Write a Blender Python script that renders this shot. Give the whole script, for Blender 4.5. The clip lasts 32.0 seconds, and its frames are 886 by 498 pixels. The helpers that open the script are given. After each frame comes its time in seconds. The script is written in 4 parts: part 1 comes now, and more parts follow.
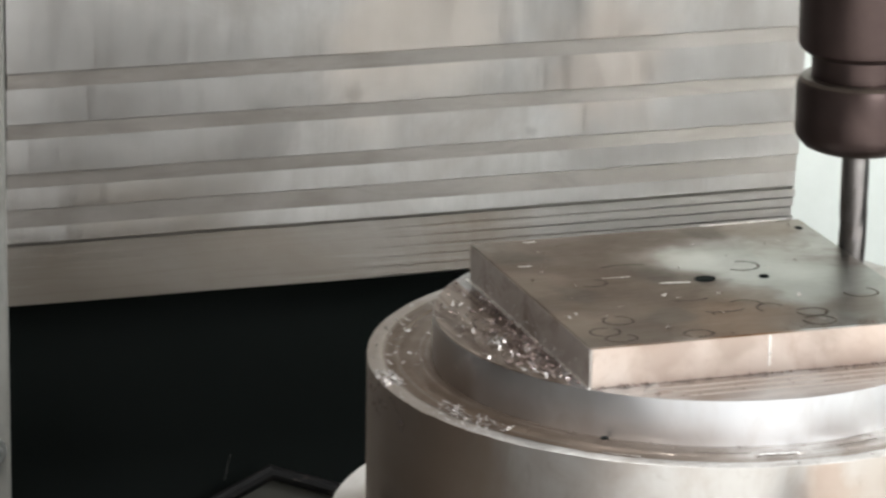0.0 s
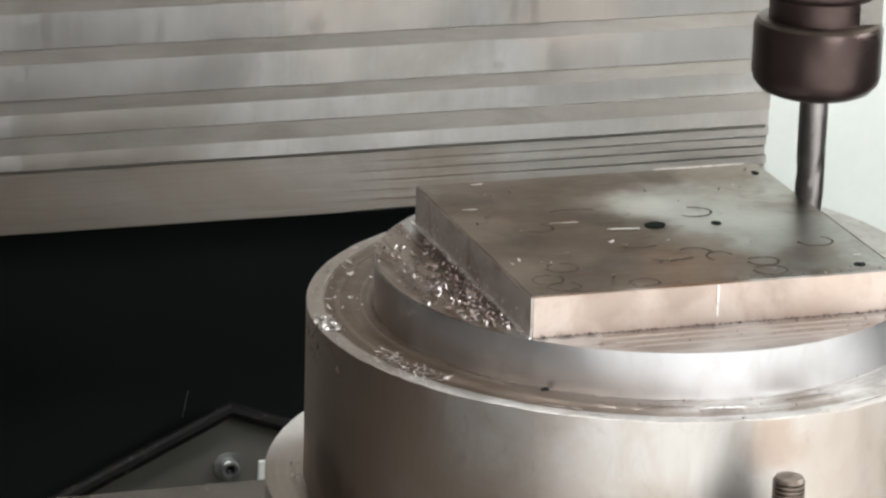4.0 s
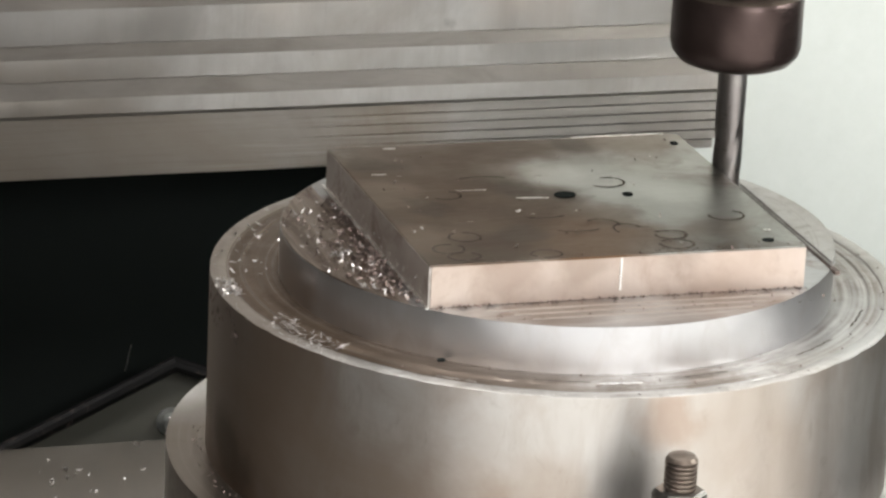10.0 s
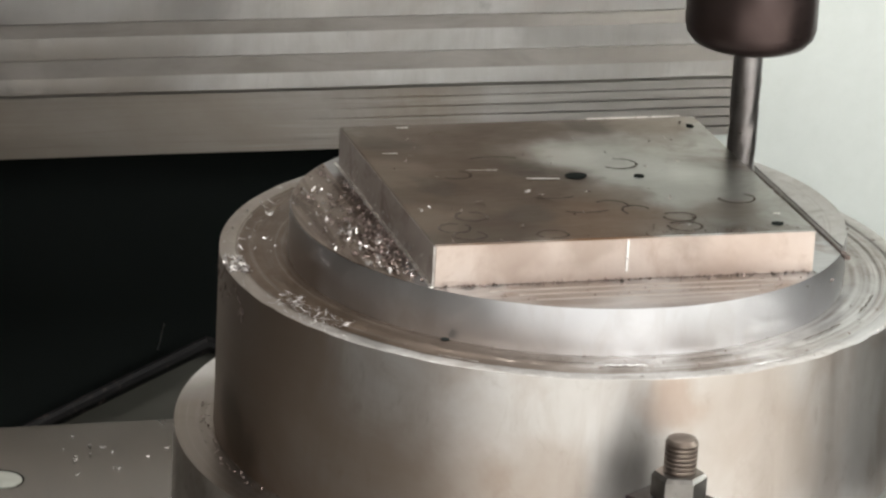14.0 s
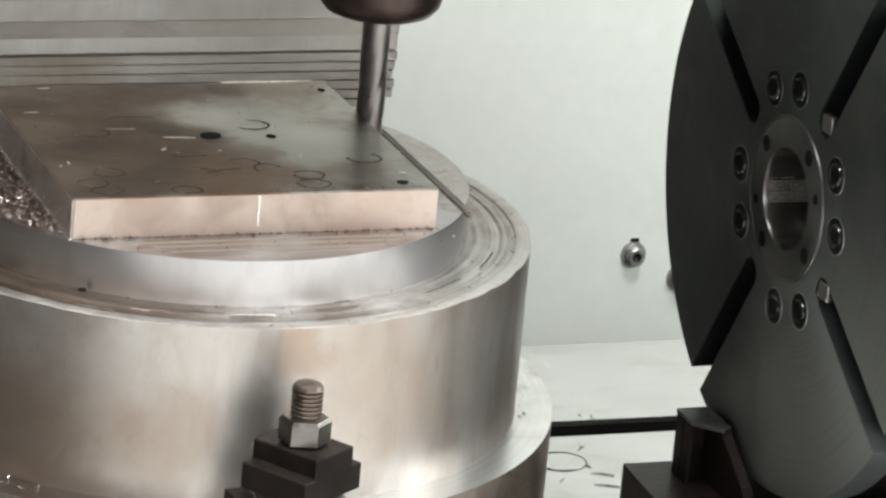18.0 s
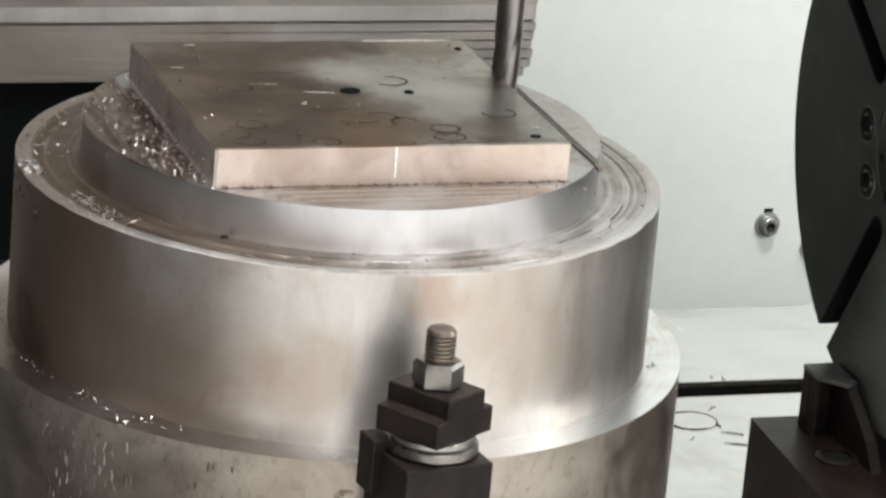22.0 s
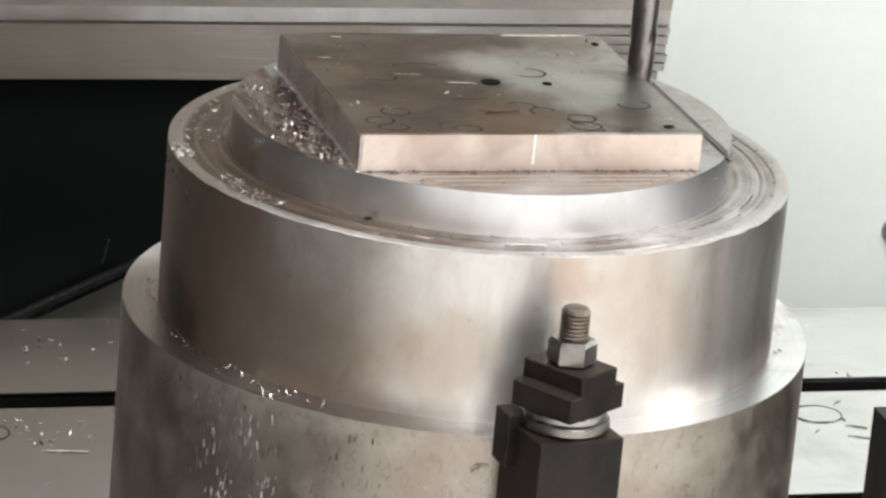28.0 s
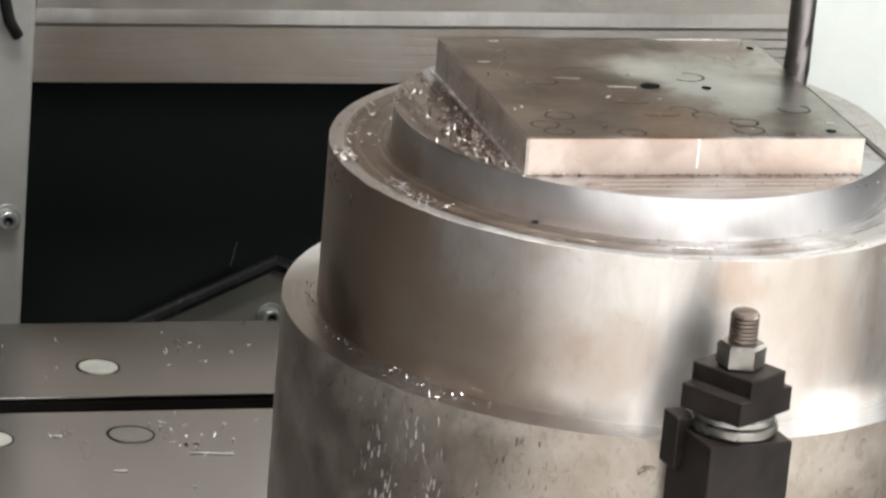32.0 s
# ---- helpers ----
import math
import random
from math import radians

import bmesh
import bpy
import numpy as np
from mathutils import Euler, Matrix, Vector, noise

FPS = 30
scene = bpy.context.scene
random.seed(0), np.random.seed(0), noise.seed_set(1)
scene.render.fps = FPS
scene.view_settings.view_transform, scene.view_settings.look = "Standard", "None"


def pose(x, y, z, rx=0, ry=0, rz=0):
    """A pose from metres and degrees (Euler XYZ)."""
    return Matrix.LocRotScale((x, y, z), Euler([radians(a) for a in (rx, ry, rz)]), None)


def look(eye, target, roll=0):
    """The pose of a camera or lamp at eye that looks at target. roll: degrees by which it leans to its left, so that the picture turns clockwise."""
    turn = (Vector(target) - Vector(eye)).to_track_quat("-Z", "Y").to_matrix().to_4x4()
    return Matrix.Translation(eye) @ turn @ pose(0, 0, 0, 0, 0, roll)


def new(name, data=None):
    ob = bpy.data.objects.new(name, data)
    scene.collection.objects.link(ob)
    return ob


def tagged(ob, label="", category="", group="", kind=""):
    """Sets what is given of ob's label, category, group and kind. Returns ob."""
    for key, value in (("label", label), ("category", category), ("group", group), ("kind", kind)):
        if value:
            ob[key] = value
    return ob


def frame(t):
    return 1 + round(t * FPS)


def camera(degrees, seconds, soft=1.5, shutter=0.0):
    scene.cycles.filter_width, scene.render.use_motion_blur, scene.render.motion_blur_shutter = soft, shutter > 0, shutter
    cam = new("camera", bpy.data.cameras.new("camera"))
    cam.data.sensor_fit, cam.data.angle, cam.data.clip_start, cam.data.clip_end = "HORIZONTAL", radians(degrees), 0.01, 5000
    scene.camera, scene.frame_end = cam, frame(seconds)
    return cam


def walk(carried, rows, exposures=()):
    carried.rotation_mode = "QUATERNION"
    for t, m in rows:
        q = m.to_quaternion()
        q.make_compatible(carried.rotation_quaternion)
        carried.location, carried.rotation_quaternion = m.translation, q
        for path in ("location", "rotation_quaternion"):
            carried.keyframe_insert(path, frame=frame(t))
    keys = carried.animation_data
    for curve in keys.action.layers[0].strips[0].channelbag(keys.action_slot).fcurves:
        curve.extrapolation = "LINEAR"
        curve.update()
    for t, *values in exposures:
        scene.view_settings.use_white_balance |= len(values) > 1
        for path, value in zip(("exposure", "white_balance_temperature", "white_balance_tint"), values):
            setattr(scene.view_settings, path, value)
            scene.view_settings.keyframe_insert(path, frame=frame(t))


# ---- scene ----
# ---- camera ----
LENS = 12.971
cam = camera(LENS, 32.0, soft=2.6, shutter=0.5)
PATH = [
    (0, (-0.5088, -1.3447, 0.4697), (-0.0247, 0.1095, 0.0105), 0.99),
    (0.5, (-0.4964, -1.3486, 0.4670), (0.0032, 0.0997, 0.0057), 0.98),
    (1, (-0.4866, -1.3489, 0.4634), (0.0175, 0.0961, -0.0034), 0.93),
    (1.5, (-0.4831, -1.3452, 0.4637), (0.0148, 0.1014, -0.0047), 0.92),
    (2, (-0.4802, -1.3405, 0.4658), (0.0128, 0.1066, -0.0063), 1.01),
    (2.5, (-0.4766, -1.3298, 0.4669), (0.0103, 0.1171, -0.0121), 1.22),
    (3, (-0.4722, -1.3162, 0.4654), (0.0138, 0.1277, -0.0235), 1.41),
    (3.5, (-0.4685, -1.3080, 0.4638), (0.0091, 0.1383, -0.0263), 1.58),
    (5.5, (-0.4557, -1.3156, 0.4753), (0.0195, 0.1305, -0.0175), 1.81),
    (6, (-0.4497, -1.3172, 0.4759), (0.0248, 0.1291, -0.0169), 1.92),
    (6.5, (-0.4460, -1.3149, 0.4737), (0.0245, 0.1328, -0.0192), 2.09),
    (7, (-0.4386, -1.3089, 0.4714), (0.0364, 0.1346, -0.0294), 2.28),
    (7.5, (-0.4309, -1.2998, 0.4709), (0.0435, 0.1421, -0.0348), 2.51),
    (8, (-0.4241, -1.2960, 0.4704), (0.0444, 0.1473, -0.0367), 2.58),
    (8.5, (-0.4189, -1.2971, 0.4719), (0.0458, 0.1473, -0.0357), 2.59),
    (9, (-0.4149, -1.2979, 0.4716), (0.0497, 0.1457, -0.0385), 2.68),
    (9.5, (-0.4131, -1.2992, 0.4700), (0.0430, 0.1465, -0.0420), 2.77),
    (10, (-0.4067, -1.3013, 0.4692), (0.0500, 0.1435, -0.0445), 2.79),
    (10.5, (-0.4030, -1.2973, 0.4722), (0.0478, 0.1483, -0.0445), 2.85),
    (11, (-0.3956, -1.2922, 0.4727), (0.0536, 0.1530, -0.0466), 3.06),
    (11.5, (-0.3890, -1.2903, 0.4754), (0.0549, 0.1536, -0.0519), 3.07),
    (12, (-0.3861, -1.2922, 0.4826), (0.0537, 0.1493, -0.0548), 3.09),
    (12.5, (-0.3811, -1.2917, 0.4750), (0.0570, 0.1535, -0.0536), 3.21),
    (13, (-0.3779, -1.2953, 0.4662), (0.0525, 0.1550, -0.0548), 3.07),
    (13.5, (-0.3756, -1.3005, 0.4653), (0.0474, 0.1526, -0.0540), 3.03),
    (15.5, (-0.3767, -1.3280, 0.4640), (0.0502, 0.1230, -0.0579), 3.41),
    (16, (-0.3727, -1.3336, 0.4625), (0.1061, 0.0989, -0.0653), 3.90),
    (16.5, (-0.3741, -1.3370, 0.4615), (0.1326, 0.0827, -0.0748), 4.43),
    (17, (-0.3782, -1.3412, 0.4651), (0.1725, 0.0653, -0.0626), 5.17),
    (17.5, (-0.3855, -1.3541, 0.4692), (0.1740, 0.0540, -0.0448), 5.28),
    (18, (-0.3883, -1.3716, 0.4729), (0.1689, 0.0381, -0.0394), 5.28),
    (18.5, (-0.3957, -1.3818, 0.4762), (0.1561, 0.0282, -0.0409), 5.34),
    (19, (-0.3953, -1.3930, 0.4743), (0.1516, 0.0196, -0.0408), 5.40),
    (19.5, (-0.3978, -1.3932, 0.4742), (0.1375, 0.0237, -0.0415), 5.27),
    (20, (-0.3968, -1.3886, 0.4722), (0.1344, 0.0288, -0.0461), 5.30),
    (20.5, (-0.3952, -1.3959, 0.4717), (0.1245, 0.0267, -0.0440), 5.03),
    (21, (-0.4014, -1.4079, 0.4738), (0.1115, 0.0175, -0.0413), 5.02),
    (21.5, (-0.4047, -1.4188, 0.4726), (0.1018, 0.0110, -0.0363), 4.99),
    (22, (-0.3988, -1.4202, 0.4707), (0.1015, 0.0084, -0.0478), 4.99),
    (22.5, (-0.3930, -1.4203, 0.4739), (0.0958, 0.0073, -0.0581), 4.71),
    (23, (-0.3985, -1.4225, 0.4850), (0.0754, 0.0092, -0.0495), 4.50),
    (23.5, (-0.4095, -1.4280, 0.4781), (0.0700, 0.0053, -0.0470), 4.97),
    (24, (-0.4147, -1.4343, 0.4737), (0.0615, 0.0020, -0.0463), 4.92),
    (24.5, (-0.4141, -1.4441, 0.4719), (0.0589, -0.0065, -0.0473), 4.85),
    (25, (-0.4144, -1.4497, 0.4728), (0.0565, -0.0125, -0.0492), 4.91),
    (25.5, (-0.4164, -1.4534, 0.4742), (0.0487, -0.0147, -0.0490), 5.00),
    (27.5, (-0.4095, -1.4725, 0.4701), (0.0398, -0.0248, -0.0420), 5.21),
    (28, (-0.4206, -1.4807, 0.4732), (0.0291, -0.0332, -0.0391), 5.14),
    (28.5, (-0.4303, -1.4820, 0.4747), (0.0172, -0.0349, -0.0408), 5.11),
    (29, (-0.4395, -1.4772, 0.4748), (0.0063, -0.0297, -0.0408), 5.01),
    (29.5, (-0.4453, -1.4726, 0.4752), (-0.0055, -0.0238, -0.0422), 5.04),
    (30, (-0.4495, -1.4703, 0.4737), (-0.0121, -0.0205, -0.0428), 4.97),
    (30.5, (-0.4535, -1.4692, 0.4709), (-0.0233, -0.0163, -0.0429), 4.87),
    (31, (-0.4580, -1.4699, 0.4678), (-0.0297, -0.0167, -0.0468), 4.91),
    (31.5, (-0.4628, -1.4712, 0.4692), (-0.0345, -0.0205, -0.0525), 4.97),
    (32, (-0.4710, -1.4741, 0.4718), (-0.0390, -0.0214, -0.0411), 4.98),
]
walk(cam, [(t, look(eye, target, roll)) for t, eye, target, roll in PATH],
     exposures=[(0.0, 0.36, 6270, 9), (3.0, 0.36, 6270, 9), (6.0, 0.27, 6430, 10), (13.0, 0.17, 6500, 10), (16.0, 0.05, 6450, 9), (20.0, 0.02, 6500, 10), (22.0, 0.12, 6450, 10),
                (25.0, 0.28, 6400, 10), (29.0, 0.34, 6430, 11), (30.0, 0.43, 6400, 11), (32.0, 0.49, 6400, 11)])

# ---- world and lights ----
world = bpy.data.worlds.new("world")
scene.world = world
world.use_nodes = True
world.node_tree.nodes["Background"].inputs[0].default_value = (0.75, 0.80, 0.85, 1)
world.node_tree.nodes["Background"].inputs[1].default_value = 0.25


WX, WZ, WW, WH = 1.05, 1.75, 2.5, 1.9   # middle and size of the window in the south wall


def area(name, eye, target, sx, sy, power, color):
    lamp = bpy.data.lights.new(name, "AREA")
    lamp.shape, lamp.size, lamp.size_y, lamp.energy, lamp.color = "RECTANGLE", sx, sy, power, color
    ob = new(name, lamp)
    ob.matrix_world = look(eye, target)
    return ob


LAMP, LAMP_AT = (1.05, -0.20, 0.36), (0.35, 0.60, -0.30)   # lamp bar inside the housing
# Shop window in the wall in front of the machine, lamp inside the housing; unseen ceiling tubes added as fill.
area("window_light", (WX, -4.96, WZ), (WX, 0.0, WZ), WW, WH, 108, (0.975, 1.0, 1.0))
area("ceiling_fill_glow", (0.1, -0.42, 2.36), (0.1, -0.42, -0.2), 1.8, 0.5, 120, (0.985, 0.99, 0.985))
area("machine_lamp_glow", LAMP, LAMP_AT, 0.6, 0.15, 6.0, (0.95, 1.0, 0.98))

# ---- materials ----


def material(name):
    m = bpy.data.materials.new(name)
    m.use_nodes = True
    nt = m.node_tree
    return m, nt, nt.nodes["Principled BSDF"]


def add(nt, kind, **sets):
    n = nt.nodes.new(kind)
    for k, v in sets.items():
        n.inputs[k].default_value = v
    return n


def coords(nt, scale=(1, 1, 1)):
    tc = nt.nodes.new("ShaderNodeTexCoord")
    mp = nt.nodes.new("ShaderNodeMapping")
    mp.inputs["Scale"].default_value = scale
    nt.links.new(tc.outputs["Object"], mp.inputs[0])
    return mp.outputs[0]


def noise_tex(nt, vec, scale, detail=4, rough=0.6, distort=0.0):
    n = nt.nodes.new("ShaderNodeTexNoise")
    n.inputs["Scale"].default_value, n.inputs["Detail"].default_value = scale, detail
    n.inputs["Roughness"].default_value, n.inputs["Distortion"].default_value = rough, distort
    nt.links.new(vec, n.inputs["Vector"])
    return n.outputs["Fac"]


def ramp(nt, fac, a, b, lo=(0, 0, 0, 1), hi=(1, 1, 1, 1)):
    r = nt.nodes.new("ShaderNodeValToRGB")
    r.color_ramp.elements[0].position, r.color_ramp.elements[1].position = a, b
    r.color_ramp.elements[0].color, r.color_ramp.elements[1].color = lo, hi
    nt.links.new(fac, r.inputs[0])
    return r.outputs[0]


def mix(nt, fac, a, b, mode="MIX"):
    m = nt.nodes.new("ShaderNodeMix")
    m.data_type, m.blend_type = "RGBA", mode
    for sock, v in ((m.inputs[0], fac), (m.inputs[6], a), (m.inputs[7], b)):
        if isinstance(v, (float, int)):
            sock.default_value = v
        elif isinstance(v, tuple):
            sock.default_value = (*v, 1) if len(v) == 3 else v
        else:
            nt.links.new(v, sock)
    return m.outputs[2]


def surface(name, base, other, rough=0.4, metal=1.0, blotch=18.0, grain=(300, 300, 300), bump=0.15,
            stain=None, stain_scale=9.0, stain_at=(0.5, 0.7), rough_var=0.15, dist=0.0004, stain_rough=None, grain_mix=0.2, spots=(), spec=None, turned=None, aniso=0.75, aniso_rot=0.25, mottle=(), rings=()):
    """Metal or paint: two tones in blotches, fine grain (stretched along a direction by its scale), stains, relief."""
    m, nt, b = material(name)
    big = noise_tex(nt, coords(nt), blotch, 5, 0.6, 0.3)
    fine = noise_tex(nt, coords(nt, grain), 1.0, 3, 0.7)
    col = mix(nt, ramp(nt, big, 0.35, 0.68), base, other)
    col = mix(nt, grain_mix, col, mix(nt, fine, (0.2, 0.2, 0.2), (0.8, 0.8, 0.8)), "OVERLAY")
    rv = nt.nodes.new("ShaderNodeMapRange")
    rv.inputs[3].default_value, rv.inputs[4].default_value = rough - rough_var, rough + rough_var
    mm = nt.nodes.new("ShaderNodeMath")
    mm.operation = "ADD"
    nt.links.new(fine, mm.inputs[0])
    nt.links.new(big, mm.inputs[1])
    half = nt.nodes.new("ShaderNodeMath")
    half.operation = "MULTIPLY"
    half.inputs[1].default_value = 0.5
    nt.links.new(mm.outputs[0], half.inputs[0])
    rv.inputs[1].default_value, rv.inputs[2].default_value = 0.3, 0.7
    nt.links.new(half.outputs[0], rv.inputs[0])
    rr = rv.outputs[0]
    if stain:
        sf = ramp(nt, noise_tex(nt, coords(nt), stain_scale, 6, 0.65, 0.8), *stain_at)
        col = mix(nt, sf, col, stain)
        if stain_rough is not None:
            r2 = nt.nodes.new("ShaderNodeMix")
            nt.links.new(sf, r2.inputs[0])
            nt.links.new(rr, r2.inputs[2])
            r2.inputs[3].default_value = stain_rough
            rr = r2.outputs[0]
    for tint, scales, (lo, hi), amount in mottle:
        # patina in clouds or streaks
        cloud = ramp(nt, noise_tex(nt, coords(nt, scales), 1.0, 7, 0.65, 1.2), lo, hi, hi=(amount, amount, amount, 1))
        col = mix(nt, cloud, col, tint)
    for (px, py, pz), radius, tint, amount in spots:
        # a cloudy patch of its own shape round a place, for stains and painted light
        warp = nt.nodes.new("ShaderNodeTexNoise")
        warp.inputs["Scale"].default_value, warp.inputs["Detail"].default_value = 0.9 / radius, 6
        nt.links.new(coords(nt), warp.inputs["Vector"])
        shift = nt.nodes.new("ShaderNodeVectorMath")
        shift.operation = "MULTIPLY_ADD"
        shift.inputs[1].default_value = (radius * 1.6,) * 3
        nt.links.new(warp.outputs["Color"], shift.inputs[0])
        nt.links.new(coords(nt), shift.inputs[2])
        gap = nt.nodes.new("ShaderNodeVectorMath")
        gap.operation = "DISTANCE"
        gap.inputs[1].default_value = (px + radius * 0.8, py + radius * 0.8, pz + radius * 0.8)
        nt.links.new(shift.outputs[0], gap.inputs[0])
        near = nt.nodes.new("ShaderNodeMapRange")
        near.interpolation_type = "SMOOTHSTEP"
        near.inputs[1].default_value, near.inputs[2].default_value = radius, radius * 0.35
        near.inputs[3].default_value, near.inputs[4].default_value = 0.0, amount
        nt.links.new(gap.outputs["Value"], near.inputs[0])
        col = mix(nt, near.outputs[0], col, tint)
    for centre, mask, tint, scale, (lo, hi), amount in rings:
        # turning marks: bands that depend on the distance from the axis alone
        off = nt.nodes.new("ShaderNodeVectorMath")
        off.operation = "SUBTRACT"
        off.inputs[1].default_value = centre
        nt.links.new(coords(nt), off.inputs[0])
        flat = nt.nodes.new("ShaderNodeVectorMath")
        flat.operation = "MULTIPLY"
        flat.inputs[1].default_value = mask
        nt.links.new(off.outputs[0], flat.inputs[0])
        length = nt.nodes.new("ShaderNodeVectorMath")
        length.operation = "LENGTH"
        nt.links.new(flat.outputs[0], length.inputs[0])
        line = nt.nodes.new("ShaderNodeCombineXYZ")
        nt.links.new(length.outputs["Value"], line.inputs[0])
        band = ramp(nt, noise_tex(nt, line.outputs[0], scale, 2, 0.5), lo, hi, hi=(amount, amount, amount, 1))
        uneven = ramp(nt, noise_tex(nt, coords(nt), 28, 3, 0.6), 0.32, 0.60)
        col = mix(nt, mix(nt, 1.0, band, uneven, "MULTIPLY"), col, tint)
    if turned:
        # lathe marks run round the axis and spread the gloss across them
        tan = nt.nodes.new("ShaderNodeTangent")
        tan.direction_type, tan.axis = "RADIAL", turned
        nt.links.new(tan.outputs[0], b.inputs["Tangent"])
        b.inputs["Anisotropic"].default_value, b.inputs["Anisotropic Rotation"].default_value = aniso, aniso_rot
    if spec is not None:
        b.inputs["Specular IOR Level"].default_value = spec
    nt.links.new(col, b.inputs["Base Color"])
    nt.links.new(rr, b.inputs["Roughness"])
    b.inputs["Metallic"].default_value = metal
    if bump:
        bp = nt.nodes.new("ShaderNodeBump")
        bp.inputs["Strength"].default_value, bp.inputs["Distance"].default_value = bump, dist
        nt.links.new(half.outputs[0], bp.inputs["Height"])
        nt.links.new(bp.outputs[0], b.inputs["Normal"])
    return m


# Spots: brown stains, and shade on the left side put into the colour.
M_TURNED = surface("turned_steel", (0.54, 0.51, 0.48), (0.69, 0.665, 0.64), 0.41, 1, 13, (9, 9, 1400), 0.0,
                   (0.38, 0.29, 0.23), 9, (0.52, 0.80), 0.04, grain_mix=0.03,
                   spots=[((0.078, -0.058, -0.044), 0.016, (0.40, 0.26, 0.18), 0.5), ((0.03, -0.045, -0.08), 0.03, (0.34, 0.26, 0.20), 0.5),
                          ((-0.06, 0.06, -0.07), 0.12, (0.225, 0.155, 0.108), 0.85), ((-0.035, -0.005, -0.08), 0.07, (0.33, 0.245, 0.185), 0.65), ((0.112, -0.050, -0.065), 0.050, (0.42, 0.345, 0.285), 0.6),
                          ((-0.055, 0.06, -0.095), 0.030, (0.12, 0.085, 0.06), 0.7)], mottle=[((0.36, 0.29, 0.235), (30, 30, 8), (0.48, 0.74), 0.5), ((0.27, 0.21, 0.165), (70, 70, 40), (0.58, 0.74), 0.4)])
M_LEDGE = surface("faced_steel", (0.39, 0.365, 0.34), (0.55, 0.525, 0.50), 0.50, 1, 45, (400, 400, 400), 0.6,
                  (0.17, 0.13, 0.10), 55, (0.52, 0.78), 0.10,
                  spots=[((-0.05, 0.09, -0.034), 0.15, (0.135, 0.092, 0.062), 0.92), ((-0.015, -0.015, -0.034), 0.085, (0.15, 0.108, 0.078), 0.88),
                         ((0.17, 0.00, -0.034), 0.05, (0.47, 0.465, 0.46), 0.6), ((0.02, -0.035, -0.034), 0.04, (0.25, 0.20, 0.165), 0.5), ((0.10, -0.05, -0.034), 0.02, (0.20, 0.15, 0.12), 0.6)],
                  mottle=[((0.16, 0.12, 0.09), (60, 60, 60), (0.50, 0.70), 0.45)],
                  rings=[((0.0762, 0.0775, 0), (1, 1, 0), (0.13, 0.09, 0.062), 420, (0.46, 0.58), 0.55), ((0.0762, 0.0775, 0), (1, 1, 0), (0.56, 0.53, 0.50), 700, (0.54, 0.66), 0.5)])
M_RIM = surface("worn_rim_steel", (0.44, 0.41, 0.38), (0.60, 0.575, 0.55), 0.50, 1, 45, (400, 400, 400), 0.5,
                (0.26, 0.21, 0.17), 60, (0.55, 0.80), 0.10,
                spots=[((-0.05, 0.10, -0.034), 0.12, (0.26, 0.21, 0.17), 0.7), ((0.17, 0.00, -0.034), 0.06, (0.50, 0.50, 0.495), 0.6)],
                mottle=[((0.24, 0.19, 0.15), (80, 80, 80), (0.54, 0.72), 0.5)], rings=[((0.0762, 0.0775, 0), (1, 1, 0), (0.25, 0.20, 0.165), 900, (0.52, 0.64), 0.28)])
M_BOSS = surface("polished_steel", (0.54, 0.54, 0.56), (0.64, 0.64, 0.65), 0.36, 1, 12, (60, 60, 60), 0.0, rough_var=0.02, grain_mix=0.0, turned="Z", aniso=0.4, aniso_rot=0.25,
                 spots=[((-0.02, 0.03, -0.026), 0.035, (0.44, 0.42, 0.41), 0.5), ((-0.03, 0.08, -0.026), 0.045, (0.34, 0.295, 0.26), 0.75)], mottle=[((0.46, 0.43, 0.41), (60, 60, 25), (0.52, 0.74), 0.4)])
# Spots: brown at the left; at the right a glare put into the colour.
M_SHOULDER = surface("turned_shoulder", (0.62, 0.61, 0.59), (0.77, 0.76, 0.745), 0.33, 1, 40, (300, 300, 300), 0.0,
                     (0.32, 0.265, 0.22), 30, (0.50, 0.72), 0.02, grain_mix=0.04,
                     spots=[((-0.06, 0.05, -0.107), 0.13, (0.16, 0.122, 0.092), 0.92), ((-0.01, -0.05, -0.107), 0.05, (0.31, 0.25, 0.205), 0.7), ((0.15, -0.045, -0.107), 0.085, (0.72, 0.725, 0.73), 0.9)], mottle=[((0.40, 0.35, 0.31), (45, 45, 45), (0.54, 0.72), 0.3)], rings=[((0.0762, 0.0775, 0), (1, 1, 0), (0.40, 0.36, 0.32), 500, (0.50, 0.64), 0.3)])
M_RISER = surface("scaled_steel", (0.30, 0.252, 0.21), (0.43, 0.385, 0.34), 0.46, 1, 30, (140, 140, 110), 0.35,
                  (0.10, 0.078, 0.06), 110, (0.64, 0.72), 0.12, spots=[((-0.06, 0.0, -0.18), 0.09, (0.17, 0.138, 0.115), 0.6)],
                  mottle=[((0.15, 0.118, 0.095), (230, 230, 130), (0.54, 0.70), 0.5), ((0.50, 0.46, 0.42), (170, 170, 110), (0.58, 0.74), 0.45)])
